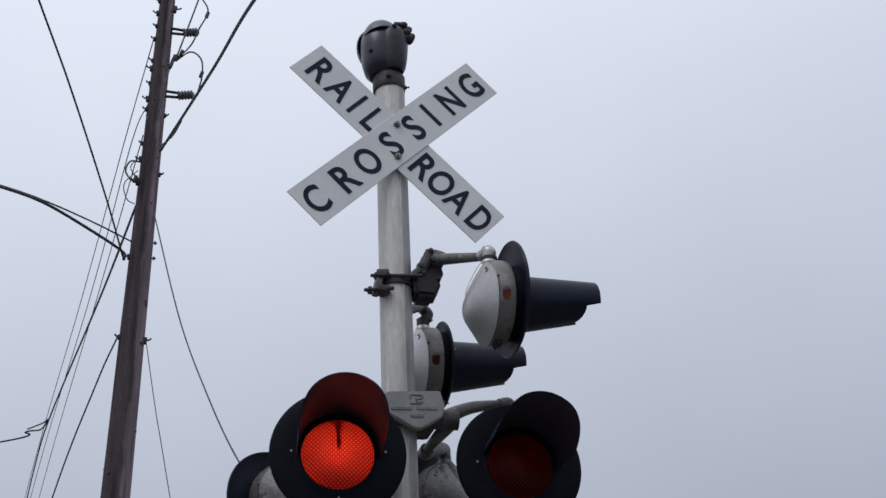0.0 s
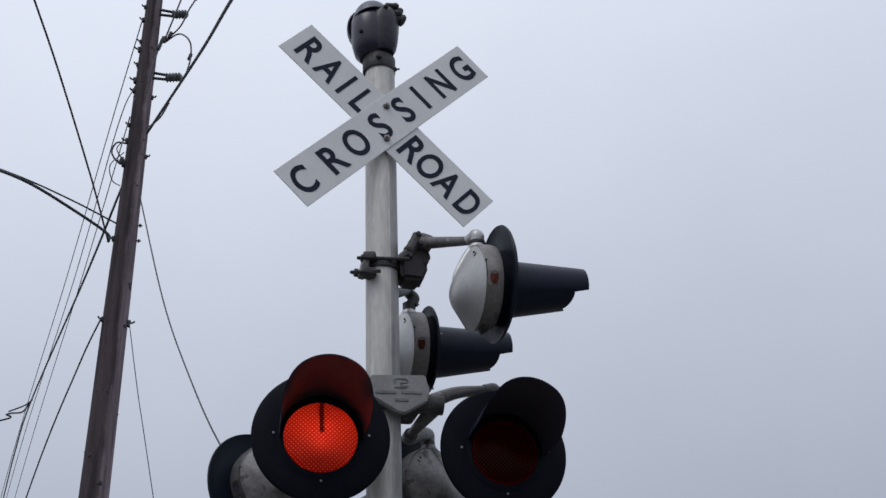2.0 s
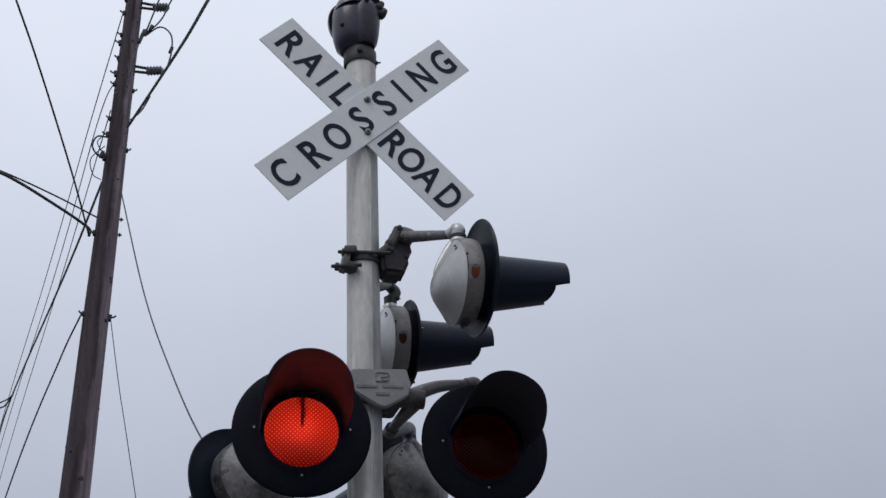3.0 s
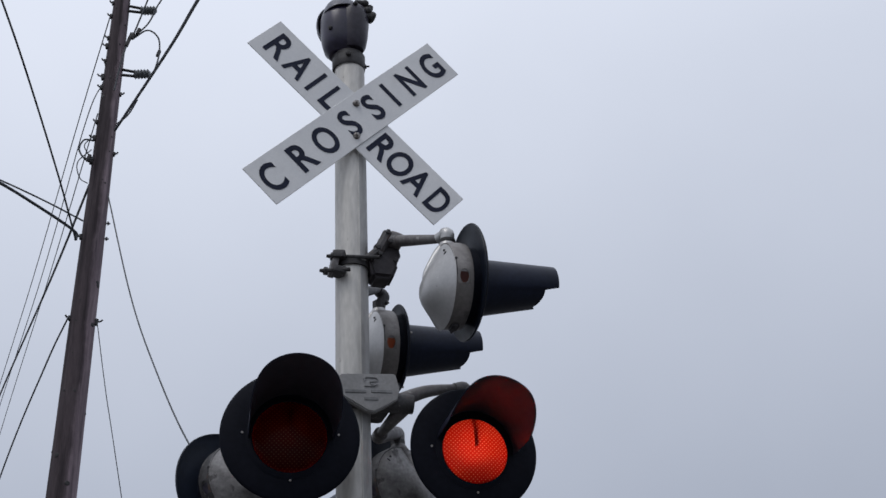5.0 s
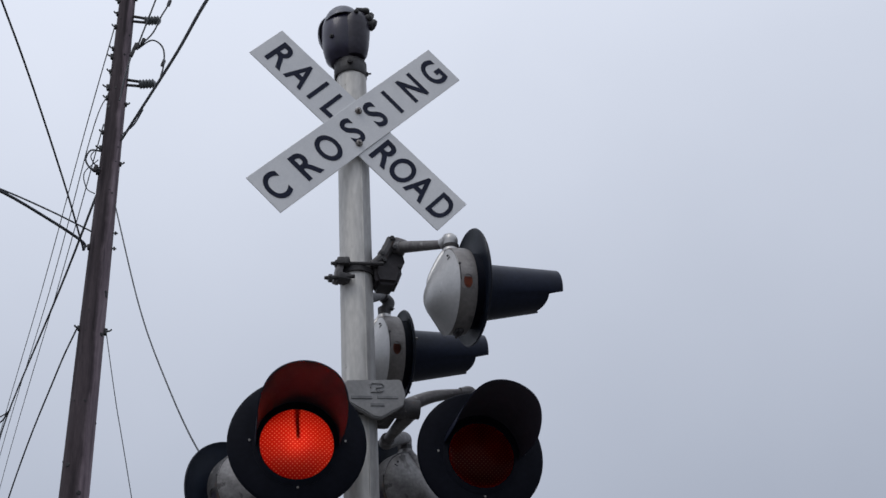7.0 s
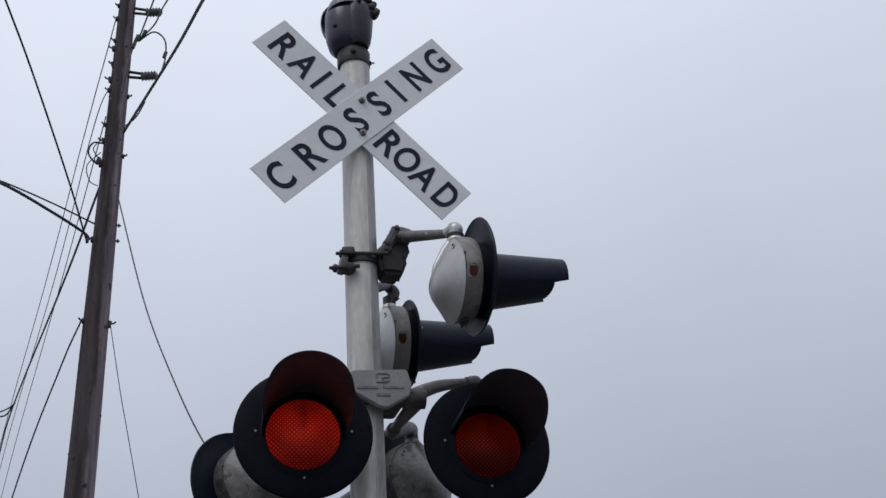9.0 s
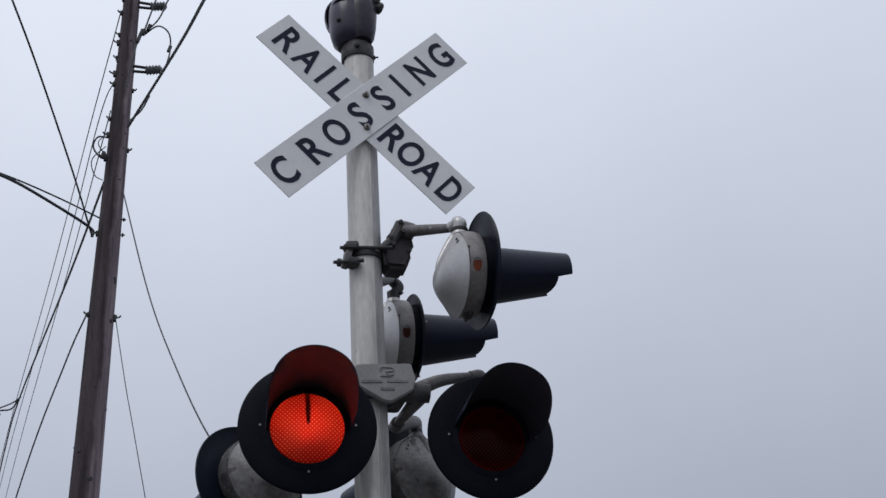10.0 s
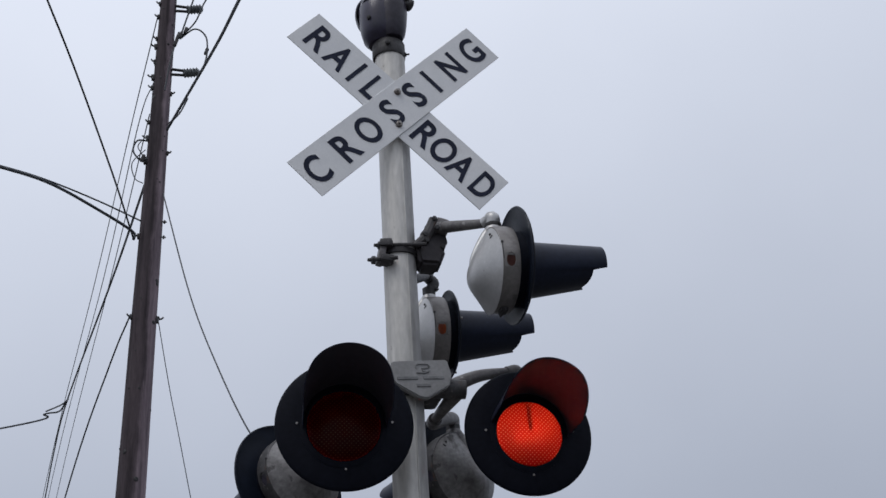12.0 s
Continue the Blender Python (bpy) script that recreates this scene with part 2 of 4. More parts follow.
def scuff(mat, colour, scale, keep, stretch=(1, 1, 1), soft=0.03, amount=1.0):
    """Worn marks with ragged borders: chips, drips or stains of another colour over a surface."""
    nt = mat.node_tree
    n, l = nt.nodes.new, nt.links.new
    co, mp, worn, edge = n("ShaderNodeTexCoord"), n("ShaderNodeMapping"), n("ShaderNodeTexNoise"), n("ShaderNodeMapRange")
    mp.inputs["Scale"].default_value = stretch
    l(co.outputs["Object"], mp.inputs["Vector"]), l(mp.outputs[0], worn.inputs["Vector"])
    worn.inputs["Scale"].default_value, worn.inputs["Detail"].default_value, worn.inputs["Roughness"].default_value = scale, 7, 0.6
    edge.inputs["From Min"].default_value, edge.inputs["From Max"].default_value = keep, keep + soft
    edge.inputs["To Max"].default_value = amount
    l(worn.outputs["Fac"], edge.inputs["Value"])
    mix = n("ShaderNodeMix")
    mix.data_type = "RGBA"
    bsdf = nt.nodes["Principled BSDF"]
    l(bsdf.inputs["Base Color"].links[0].from_socket, mix.inputs[6])
    mix.inputs[7].default_value = (*colour, 1)
    l(edge.outputs[0], mix.inputs["Factor"]), l(mix.outputs[2], bsdf.inputs["Base Color"])


scuff(CAST, (0.075, 0.068, 0.062), 24, 0.70, soft=0.04, amount=0.7)
scuff(CAST, (0.62, 0.62, 0.61), 30, 0.68, soft=0.04, amount=0.7)
scuff(CAST, (0.20, 0.19, 0.185), 5, 0.60, (3, 3, 0.5), 0.15, 0.3)
scuff(BAND, (0.06, 0.05, 0.045), 9, 0.60, (1, 1, 1), 0.08, 0.6)
scuff(STAINED, (0.030, 0.026, 0.026), 11, 0.60, (1, 1, 0.6), 0.04, 0.85)
scuff(STAINED, (0.40, 0.39, 0.38), 9, 0.62, (1, 1, 1), 0.05, 0.7)
scuff(STAINED, (0.07, 0.06, 0.055), 5, 0.56, (4, 4, 0.4), 0.12, 0.7)
scuff(SILVER, (0.10, 0.075, 0.055), 26, 0.69, (1, 1, 0.6), 0.03, 0.8)
scuff(SILVER, (0.27, 0.25, 0.23), 7, 0.56, (3, 3, 0.16), 0.16, 0.55)
scuff(DULL, (0.24, 0.23, 0.22), 34, 0.62, soft=0.05, amount=0.7)
scuff(DULL, (0.075, 0.040, 0.026), 12, 0.60, soft=0.08, amount=0.7)
scuff(PIPE, (0.34, 0.33, 0.32), 22, 0.62, soft=0.06, amount=0.7)
scuff(PIPE, (0.07, 0.045, 0.033), 14, 0.63, soft=0.06, amount=0.8)
scuff(HOOD, (0.026, 0.031, 0.043), 9, 0.60, (1, 1, 1), 0.2, 0.6)
scuff(SHEET, (0.50, 0.49, 0.47), 5, 0.60, (1, 1, 1), 0.2, 0.35)
PORCELAIN = material("grey_green_porcelain", (0.125, 0.135, 0.14), 0.3, 0.0, 40, 0.2, 9)
GROUND = material("trackside_ballast_and_asphalt", (0.15, 0.145, 0.14), 0.9, 0.0, 22, 0.5, 0.6, 0.8, (1, 1, 1), (0.08, 0.078, 0.075), 0.3, 0.01)
LENS, GLOW, AMBER = lens_material(), glow_material("lamp_glow", 26.0), amber_material()


# ---- mesh helpers ----
def part(name, bm, mat, parent=None, label="", smooth=True, angle=35):
    me = bpy.data.meshes.new(name)
    bmesh.ops.recalc_face_normals(bm, faces=bm.faces)
    if smooth:
        for f in bm.faces:
            f.smooth = True
        for e in bm.edges:
            if len(e.link_faces) == 2 and e.calc_face_angle(0) > radians(angle):
                e.smooth = False
    bm.to_mesh(me)
    bm.free()
    for m in mat if isinstance(mat, (list, tuple)) else (mat,):
        me.materials.append(m)
    ob = new(name, me)
    if parent:
        ob.parent = parent
    if label:
        tagged(ob, label)
    return ob


def thing(name, m, label, category, group="", kind=""):
    ob = new(name)
    ob.empty_display_size = 0.05
    ob.matrix_world = m
    return tagged(ob, label, category, group, kind)


def lathe(bm, profile, segs=48, axis="y", m=Matrix(), skip=(), closed=False):
    """Turns (radius, along) pairs round an axis; skip holds (ring, segment) faces left open."""
    rings = []
    for r, a in profile:
        if r < 1e-6:
            p = (0, a, 0) if axis == "y" else (0, 0, a)
            rings.append([bm.verts.new(m @ Vector(p))] * segs)
            continue
        ring = []
        for k in range(segs):
            c, s = math.cos(2 * math.pi * k / segs), math.sin(2 * math.pi * k / segs)
            ring.append(bm.verts.new(m @ Vector((r * c, a, r * s) if axis == "y" else (r * c, r * s, a))))
        rings.append(ring)
    pairs = list(zip(rings, rings[1:])) + ([(rings[-1], rings[0])] if closed else [])
    for i, (p, q) in enumerate(pairs):
        for k in range(segs):
            if (i, k) in skip:
                continue
            k2 = (k + 1) % segs
            vs = []
            for v in (p[k], p[k2], q[k2], q[k]):
                if v not in vs:
                    vs.append(v)
            if len(vs) > 2:
                bm.faces.new(vs)
    return bm


def box(bm, size, m=Matrix(), bevel=0.0, segs=2):
    made = bmesh.ops.create_cube(bm, size=1, matrix=m @ Matrix.Diagonal((*size, 1)))
    if bevel:
        vs = set(made["verts"])
        es = [e for e in bm.edges if e.verts[0] in vs and e.verts[1] in vs]
        bmesh.ops.bevel(bm, geom=es, offset=bevel, segments=segs, affect="EDGES", profile=0.6)
    return bm


def glide(points, steps=8):
    """A smooth line through the points (Catmull-Rom)."""
    p = [Vector(v) for v in points]
    p = [2 * p[0] - p[1]] + p + [2 * p[-1] - p[-2]]
    out = []
    for i in range(1, len(p) - 2):
        for s in range(steps):
            t = s / steps
            out.append(0.5 * (2 * p[i] + (p[i + 1] - p[i - 1]) * t + (2 * p[i - 1] - 5 * p[i] + 4 * p[i + 1] - p[i + 2]) * t * t
                              + (3 * p[i] - p[i - 1] - 3 * p[i + 1] + p[i + 2]) * t ** 3))
    return out + [p[-2]]


def tube(bm, line, radius, segs=12, cap=True):
    """A pipe along a line; radius is a number or one number a point."""
    line = [Vector(v) for v in line]
    rad = radius if isinstance(radius, (list, tuple)) else [radius] * len(line)
    rings, side = [], None
    for i, p in enumerate(line):
        d = (line[min(i + 1, len(line) - 1)] - line[max(i - 1, 0)]).normalized()
        if side is None:
            side = d.orthogonal().normalized()
        side = (side - d * side.dot(d)).normalized()
        up = d.cross(side)
        rings.append([bm.verts.new(p + rad[i] * (math.cos(2 * math.pi * k / segs) * side + math.sin(2 * math.pi * k / segs) * up)) for k in range(segs)])
    for a, b in zip(rings, rings[1:]):
        for k in range(segs):
            bm.faces.new((a[k], a[(k + 1) % segs], b[(k + 1) % segs], b[k]))
    if cap:
        bm.faces.new(rings[0][::-1]), bm.faces.new(rings[-1])
    return bm


def bolt(bm, at, way, r=0.011, length=0.02, nut=True):
    """A hexagonal nut on a short stud that points along way."""
    way = Vector(way).normalized()
    m = Matrix.Translation(at) @ way.to_track_quat("Z", "Y").to_matrix().to_4x4()
    if nut:
        lathe(bm, [(0, -0.004), (r * 1.5, -0.004), (r * 1.5, r * 0.9), (r * 1.2, r * 1.15), (0, r * 1.15)], 6, "z", m)
    lathe(bm, [(0, 0), (r * 0.62, 0), (r * 0.62, length), (0, length)], 8, "z", m)
    return bm


# ---- ground ----
def build_ground():
    bm = bmesh.new()
    rings = [0.0, 2, 5, 10, 20, 50, 150, 500, 2000]
    lathe(bm, [(r, 0.0) for r in rings], 48, "z")
    tagged(part("ground", bm, GROUND), "grey trackside ground of ballast and worn asphalt", "ground", kind="structure")


# ---- signal mast ----
MAST_R = 0.071


def build_mast():
    mast = thing("signal_mast", pose(0, 0, 0), "weathered silver-painted steel signal mast with drips and scuffs", "mast")
    bm = bmesh.new()
    lathe(bm, [(0, 0.02), (MAST_R, 0.02), (MAST_R, 5.00), (MAST_R - 0.006, 5.006), (0, 5.006)], 40, "z")
    part("pipe", bm, SILVER, mast)
    bm = bmesh.new()
    lathe(bm, [(0, 0), (0.19, 0), (0.19, 0.03), (0.12, 0.05), (0.095, 0.25), (0.082, 0.27), (0.072, 0.27)], 32, "z")
    part("base", bm, SILVER, mast, "cast base flange")
    bm = bmesh.new()
    box(bm, (0.006, 0.006, 2.62), pose(0.0195, -0.0682, 3.31, 0, 0, 16), 0.002)
    part("seam", bm, SILVER, mast, "raised weld seam")
    # thin shell added over the mast's right flank, darker than the pipe's paint
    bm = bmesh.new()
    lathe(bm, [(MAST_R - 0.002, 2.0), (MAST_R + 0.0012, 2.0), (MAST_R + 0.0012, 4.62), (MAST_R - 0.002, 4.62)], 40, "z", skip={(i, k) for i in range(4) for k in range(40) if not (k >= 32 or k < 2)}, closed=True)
    part("dark_strip", bm, STRIP, mast, "darker strip beside the seam")


# ---- crossbuck ----
SIGN_Z, SIGN_Y = 4.63, -0.095


WIDTHS = {"R": 0.86, "D": 0.68, "S": 0.84}


def letter(char, size, x, parent, depth=0.0012):
    """One letter in the built-in font, thickened and narrowed, standing at x along its blade."""
    cu = bpy.data.curves.new("letter", "FONT")
    cu.body, cu.size, cu.align_x, cu.offset, cu.extrude, cu.resolution_u = char, size, "CENTER", 0.0038, depth, 5
    tmp = new("letter_shape", cu)
    bpy.context.view_layer.update()
    me = bpy.data.meshes.new_from_object(tmp.evaluated_get(bpy.context.evaluated_depsgraph_get()))
    bpy.data.objects.remove(tmp)
    bpy.data.curves.remove(cu)
    co = np.empty(len(me.vertices) * 3)
    me.vertices.foreach_get("co", co)
    co = co.reshape(-1, 3)
    mid, span = (co.max(0) + co.min(0)) / 2, co.max(0) - co.min(0)
    co = (co - mid) * (WIDTHS.get(char, 0.76), 0.142 / span[1], 1)
    me.vertices.foreach_set("co", co.ravel())
    me.materials.clear()
    me.materials.append(INK)
    ob = new("letter", me)
    ob.parent = parent
    ob.matrix_local = pose(x, -0.0034, 0, 90, 0, 0)
    return ob


def build_crossbuck():
    sign = thing("crossbuck_sign", pose(0, SIGN_Y, SIGN_Z, 0.5, 0, 3.35), "white crossbuck sign with black words RAILROAD CROSSING, bolted to the mast", "road sign")
    words = (("RAILROAD", 43.1, (0.004, 0.0058, -0.004), (1.2016, 0.2236), (-0.493, -0.366, -0.260, -0.152, 0.179, 0.287, 0.401, 0.533)),
             ("CROSSING", -45.3, (0.009, 0.0, 0.007), (1.2548, 0.2186), (-0.549, -0.360, -0.211, -0.049, 0.111, 0.235, 0.381, 0.537)))
    for word, turn, at, size, spots in words:
        bm = bmesh.new()
        box(bm, (size[0], 0.005, size[1]), Matrix(), 0.0015, 1)
        for f in bm.faces:
            f.material_index = 0 if abs(f.normal.y) > 0.9 else 1
        blade = part("blade", bm, (SHEET, BAREEDGE), sign, f"white blade lettered {word}", smooth=False)
        blade.matrix_local = pose(*at, 0, turn, 0)
        for ch, x in zip(word, spots):
            letter(ch, 0.2, x, blade)
    for z in (0.088, -0.092):
        bm = bmesh.new()
        lathe(bm, [(0, 0.001), (0.017, 0.001), (0.017, -0.0025), (0, -0.003)], 16, "y", Matrix.Translation((0.005, -0.002, z)))
        bolt(bm, (0.005, -0.004, z), (0, -1, 0), 0.0105, 0.022)
        part("bolt", bm, STEEL, sign, "rusty zinc bolt with washer")
    for z in (0.088, -0.092):
        bm = bmesh.new()
        box(bm, (0.11, 0.018, 0.03), pose(0, 0.0165, z), 0.003)
        part("back_clamp", bm, DULL, sign)


# ---- bell ----
def build_bell():
    bell = thing("crossing_bell", pose(-0.004, 0, 4.975), "dark plum-black enamelled crossing bell on top of the mast", "bell")
    bm = bmesh.new()
    lathe(bm, [(0.071, 0.0), (0.076, 0.0), (0.079, 0.008), (0.079, 0.078), (0.074, 0.086), (0.0, 0.09)], 32, "z")
    part("collar", bm, GRIME, bell, "dark iron collar clamp")
    for at, way, size, long in (((-0.02, -0.078, 0.045), (-0.2, -1, 0), 0.009, 0.012), ((0.072, -0.03, 0.02), (1, -0.4, 0), 0.007, 0.022)):
        bm = bmesh.new()
        bolt(bm, at, way, size, long)
        part("set_screw", bm, GRIME, bell)
    bm = bmesh.new()
    lathe(bm, [(0, 0.078), (0.066, 0.082), (0.090, 0.108), (0.103, 0.16), (0.110, 0.23), (0.110, 0.29), (0.102, 0.328), (0.078, 0.352), (0.035, 0.362), (0, 0.364)], 40, "z",
          pose(-0.028, 0.0, 0.0) @ Matrix.Diagonal((1, 0.95, 1, 1)))
    part("body", bm, BELLP, bell, "plum-black barrel body")
    # gong: a thin bowl behind the body, seen along its rim; a rain cap arches over the top
    for name, at, way, reach, size, high, text in (("gong", (-0.052, 0.022, 0.282), (0.0, 0.95, 0.05), 88, 0.096, 1.25, "weathered grey gong bowl"),
                                                   ("rain_cap", (-0.036, -0.020, 0.300), (-0.12, 0.05, 0.98), 82, 0.090, 1.16, "weathered grey rain cap")):
        bm = bmesh.new()
        m = Matrix.Translation(at) @ Matrix.Diagonal((1, 1, high, 1)) @ Vector(way).normalized().to_track_quat("Z", "Y").to_matrix().to_4x4()
        arc = [radians(q) for q in range(reach, -1, -6)]
        lathe(bm, [(size * math.sin(q), size * math.cos(q)) for q in arc] + [((size + 0.005) * math.sin(q), (size + 0.005) * math.cos(q)) for q in reversed(arc)], 48, "z", m, closed=True)
        bmesh.ops.remove_doubles(bm, verts=bm.verts, dist=0.0005)
        part(name, bm, BELLG, bell, text)
    bm = bmesh.new()
    lathe(bm, [(0, 0.09), (0.050, 0.094), (0.062, 0.118), (0.071, 0.17), (0.078, 0.25), (0.078, 0.30), (0.072, 0.332), (0.052, 0.352), (0.03, 0.358), (0, 0.360)], 36, "z", pose(0.012, -0.042, 0))
    part("cover", bm, BELLC, bell, "bolted dark grey side cover")
    for x, y, z, size in ((0.072, -0.06, 0.350, 0.026), (0.082, -0.07, 0.295, 0.030), (0.072, 0.02, 0.365, 0.022), (0.045, -0.09, 0.36, 0.018), (0.058, -0.085, 0.32, 0.022)):
        bm = bmesh.new()
        tube(bm, glide([(x - 0.03, y, z - 0.004), (x + 0.012, y, z), (x + 0.032, y, z - 0.008)], 4), [size * 0.8] * 4 + [size, size * 1.08, size, size * 0.9, size * 0.5], 14)
        part("lug", bm, GRIME, bell, "rounded cast lug")
    for at, way in (((-0.105, -0.070, 0.190), (-0.8, -0.7, 0)), ((0.008, -0.117, 0.325), (0.1, -1, 0.3))):
        bm = bmesh.new()
        bolt(bm, at, way, 0.008, 0.012)
        part("cover_screw", bm, GRIME, bell)


# ---- flashing lamps ----
DISC_R = 0.268
LAMP_KINDS = {"wide": (DISC_R, 0.0, 0.143, 0.163, 0.168, -8, 0.006, 0.15), "wide_cut": (DISC_R, 0.0, 0.138, 0.163, 0.168, -9, 0.006, 0.15), "plain": (0.248, 0.018, 0.106, 0.123, 0.092, -90, 0.0, 0.062),
              "rear": (DISC_R, 0.0, 0.106, 0.124, 0.092, -30, 0.0, 0.20), "small": (0.208, 0.0, 0.106, 0.123, 0.092, -90, 0.0, 0.062)}
LAMP_POSES = {
    "front_near": pose(-0.293, -0.20, 3.050, -1, 0, -6), "front_far": pose(0.485, -0.10, 3.078, 0.4, 0, -2.4),
    "side_near": pose(0.429, -0.33, 3.695, -2, 0, 90), "side_far": pose(0.315, 0.36, 3.708, -2, 0, 90),
    "rear_near": pose(-0.434, 0.44, 3.01, 9, 0, 206), "rear_far": pose(0.27, 0.48, 3.06, 4, 0, 208)}


BULB_Y = 0.104


def neck_top(key):
    """Where the pipe elbow meets the top of a lamp's housing."""
    return LAMP_POSES[key] @ Vector((0, 0.09, 0.194))



def build_lamp(disc, lift, glass, root, tip, low, rise, cut):
    """One lamp that faces -y, its origin in the middle of its disc: radius of its disc and how far it is set up, radius of its glass, of its hood at both ends, how far round the hood reaches."""
    lamp = thing("signal_lamp", Matrix(), "flashing red signal lamp with black disc and hood, grey cast housing", "signal light", "flashing crossing lamps")
    bm = bmesh.new()
    lathe(bm, [(glass - 0.001, 0.0), (glass + 0.02, -0.004), (disc * 0.8, 0.004), (disc - 0.011, 0.009), (disc - 0.003, 0.014), (disc, 0.019), (disc - 0.003, 0.024), (disc - 0.013, 0.019), (disc * 0.795, 0.013), (glass + 0.018, 0.009), (glass - 0.001, 0.010)], 72, "y", closed=True)
    for v in bm.verts:
        v.co.z += lift * min(1.0, max(0.0, (math.hypot(v.co.x, v.co.z) - glass - 0.02) / (disc * 0.8 - glass - 0.02)))
    for k, f in enumerate(bm.faces):
        f.material_index = 0 if k // 72 < 5 else 1
    part("backing_disc", bm, (FLAT, GLOSS), lamp, "blue-black dished disc, flat black in front and glossy behind")
    # hood: an open-bottomed tunnel, longest at its top
    bm = bmesh.new()
    lo, hi, na, nl = low, 168 if low == -9 else 180 - low, 88 if low == -90 else 48, 10
    grid, wrap = {}, low == -90
    for side in (0, 1):
        for i in range(na + 1):
            deg = lo + (hi - lo) * i / na
            edge = min(deg - lo, hi - deg)
            # the side lamps' hoods end in a lip over the crown and one flank; past it the tunnel is cut back in a step
            under, full = 90 - edge, 0.350 if not wrap else 0.372 if disc < 0.22 else 0.356
            length = full - (cut * min(1.0, max(0.0, (under - 27 if deg > 90 else 55 - deg) / 3)) + 0.030 * max(0.0, (under - 36) / 54) ** 1.5 if wrap else cut * max(0.0, 1 - edge / 58) ** 2.2)
            for j in range(nl + 1):
                f = j / nl
                r = root + (tip - root) * f - 0.0035 * side
                a = radians(90 + (deg - 90) * 1.0)
                grid[side, i, j] = bm.verts.new((r * math.cos(a), -0.001 - length * f, r * math.sin(a) + rise * f * max(0.0, math.sin(a)) + (0.024 * f - 0.007 if wrap else 0.0)))
    for i in range(na):
        for j in range(nl):
            for side in (0, 1):
                bm.faces.new([grid[side, i + u, j + v] for u, v in ((0, 0), (1, 0), (1, 1), (0, 1))]).material_index = side
        for j in (0, nl):
            bm.faces.new([grid[0, i, j], grid[0, i + 1, j], grid[1, i + 1, j], grid[1, i, j]])
    for j in range(nl):
        for i in (0, na):
            bm.faces.new([grid[0, i, j], grid[0, i, j + 1], grid[1, i, j + 1], grid[1, i, j]])
    part("hood", bm, (HOOD, MATT if wrap else HOODIN), lamp, "black tunnel hood, open below")
    # housing: band, then a blunt cone; a sight hole each side
    shape = [(0.150, 0.050), (0.180, 0.054), (0.184, 0.067), (0.183, 0.119), (0.181, 0.127), (0.174, 0.132), (0.150, 0.148), (0.122, 0.167), (0.094, 0.187), (0.066, 0.206), (0.040, 0.219), (0.018, 0.225), (0, 0.226)]
    bm = bmesh.new()
    lathe(bm, [(0.152, 0.006), (0.158, 0.010), (0.156, 0.066), (0.150, 0.070), (0.148, 0.066), (0.150, 0.010)], 48, "y", closed=True)
    part("lens_ring", bm, BLACK, lamp, "black ring that carries the lens")
    holes = {(i, k) for i in (2,) for k in (25, 26, 45, 46)}
    paint = STAINED if low == -30 else CAST
    bm = bmesh.new()
    lathe(bm, shape[4:], 48, "y")
    for v in bm.verts:
        v.co.z -= 0.006 + 0.034 * max(0.0, (v.co.y - 0.116) / 0.108)
    housing = part("housing", bm, paint, lamp, "scuffed grey-painted cast housing")
    bm = bmesh.new()
    lathe(bm, [(0.150, 0.050), (0.179, 0.052), (0.182, 0.067), (0.181, 0.119), (0.178, 0.129), (0.170, 0.131)], 48, "y", skip=holes)
    for v in bm.verts:
        v.co.z -= 0.006
    part("band", bm, DULL if low == -30 else BAND, housing, "grimy darker band of the housing")
    bm = bmesh.new()
    lathe(bm, [(r - 0.007 if r > 0.01 else 0, a - 0.005) for r, a in shape], 48, "y", skip=holes)
    for v in bm.verts:
        v.co.z -= 0.006 + 0.034 * max(0.0, (v.co.y - 0.116) / 0.108)
    part("lining", bm, LINING, housing)
    for a in (-15, 195):
        bm = bmesh.new()
        lathe(bm, [(0, -0.002), (0.030, -0.002), (0.030, 0.002), (0, 0.002)], 20, "z", pose(0, 0, 0, 0, 90, 0))
        for v in bm.verts:
            v.co.y *= 0.66
        pane = part("sight_glass", bm, BELLC if low == -30 else AMBER, housing, "small dark sight glass" if low == -30 else "small amber sight glass")
        pane.matrix_local = pose(0, 0, 0, 0, -a, 0) @ pose(0.1775, 0.093, 0)
        bm = bmesh.new()
        loops = []
        for x, w, h, q in ((0.177, 0.0185, 0.0285, 1.0), (0.1835, 0.0190, 0.0290, 1.0), (0.1835, 0.0210, 0.0310, 0.9), (0.1818, 0.029, 0.032, 0.35)):
            ring = []
            for k in range(28):
                c, d = math.cos(k * math.tau / 28), math.sin(k * math.tau / 28)
                ring.append(bm.verts.new((x, 0.093 + w * math.copysign(abs(c) ** q, c), h * math.copysign(abs(d) ** q, d))))
            loops.append(ring)
        for p, q in zip(loops, loops[1:]):
            for k in range(28):
                bm.faces.new((p[k], p[(k + 1) % 28], q[(k + 1) % 28], q[k]))
        rim = part("sight_rim", bm, DULL if low == -30 else BAND, housing, "worn oval rim")
        rim.matrix_local = pose(0, 0, 0, 0, -a, 0)
    bm = bmesh.new()
    tube(bm, [(0, 0.092, 0.15), (0, 0.092, 0.18), (0, 0.092, 0.196)], [0.042, 0.040, 0.032], 20)
    part("neck", bm, paint, housing, "cast neck")
    bm = bmesh.new()
    tube(bm, glide([(0, 0.10, 0.176), (0, 0.128, 0.155), (0, 0.165, 0.100), (0, 0.196, 0.045), (0, 0.21, 0.0)], 5), [0.026 - 0.0010 * k for k in range(21)], 12)
    part("top_rib", bm, paint, housing)
    bm = bmesh.new()
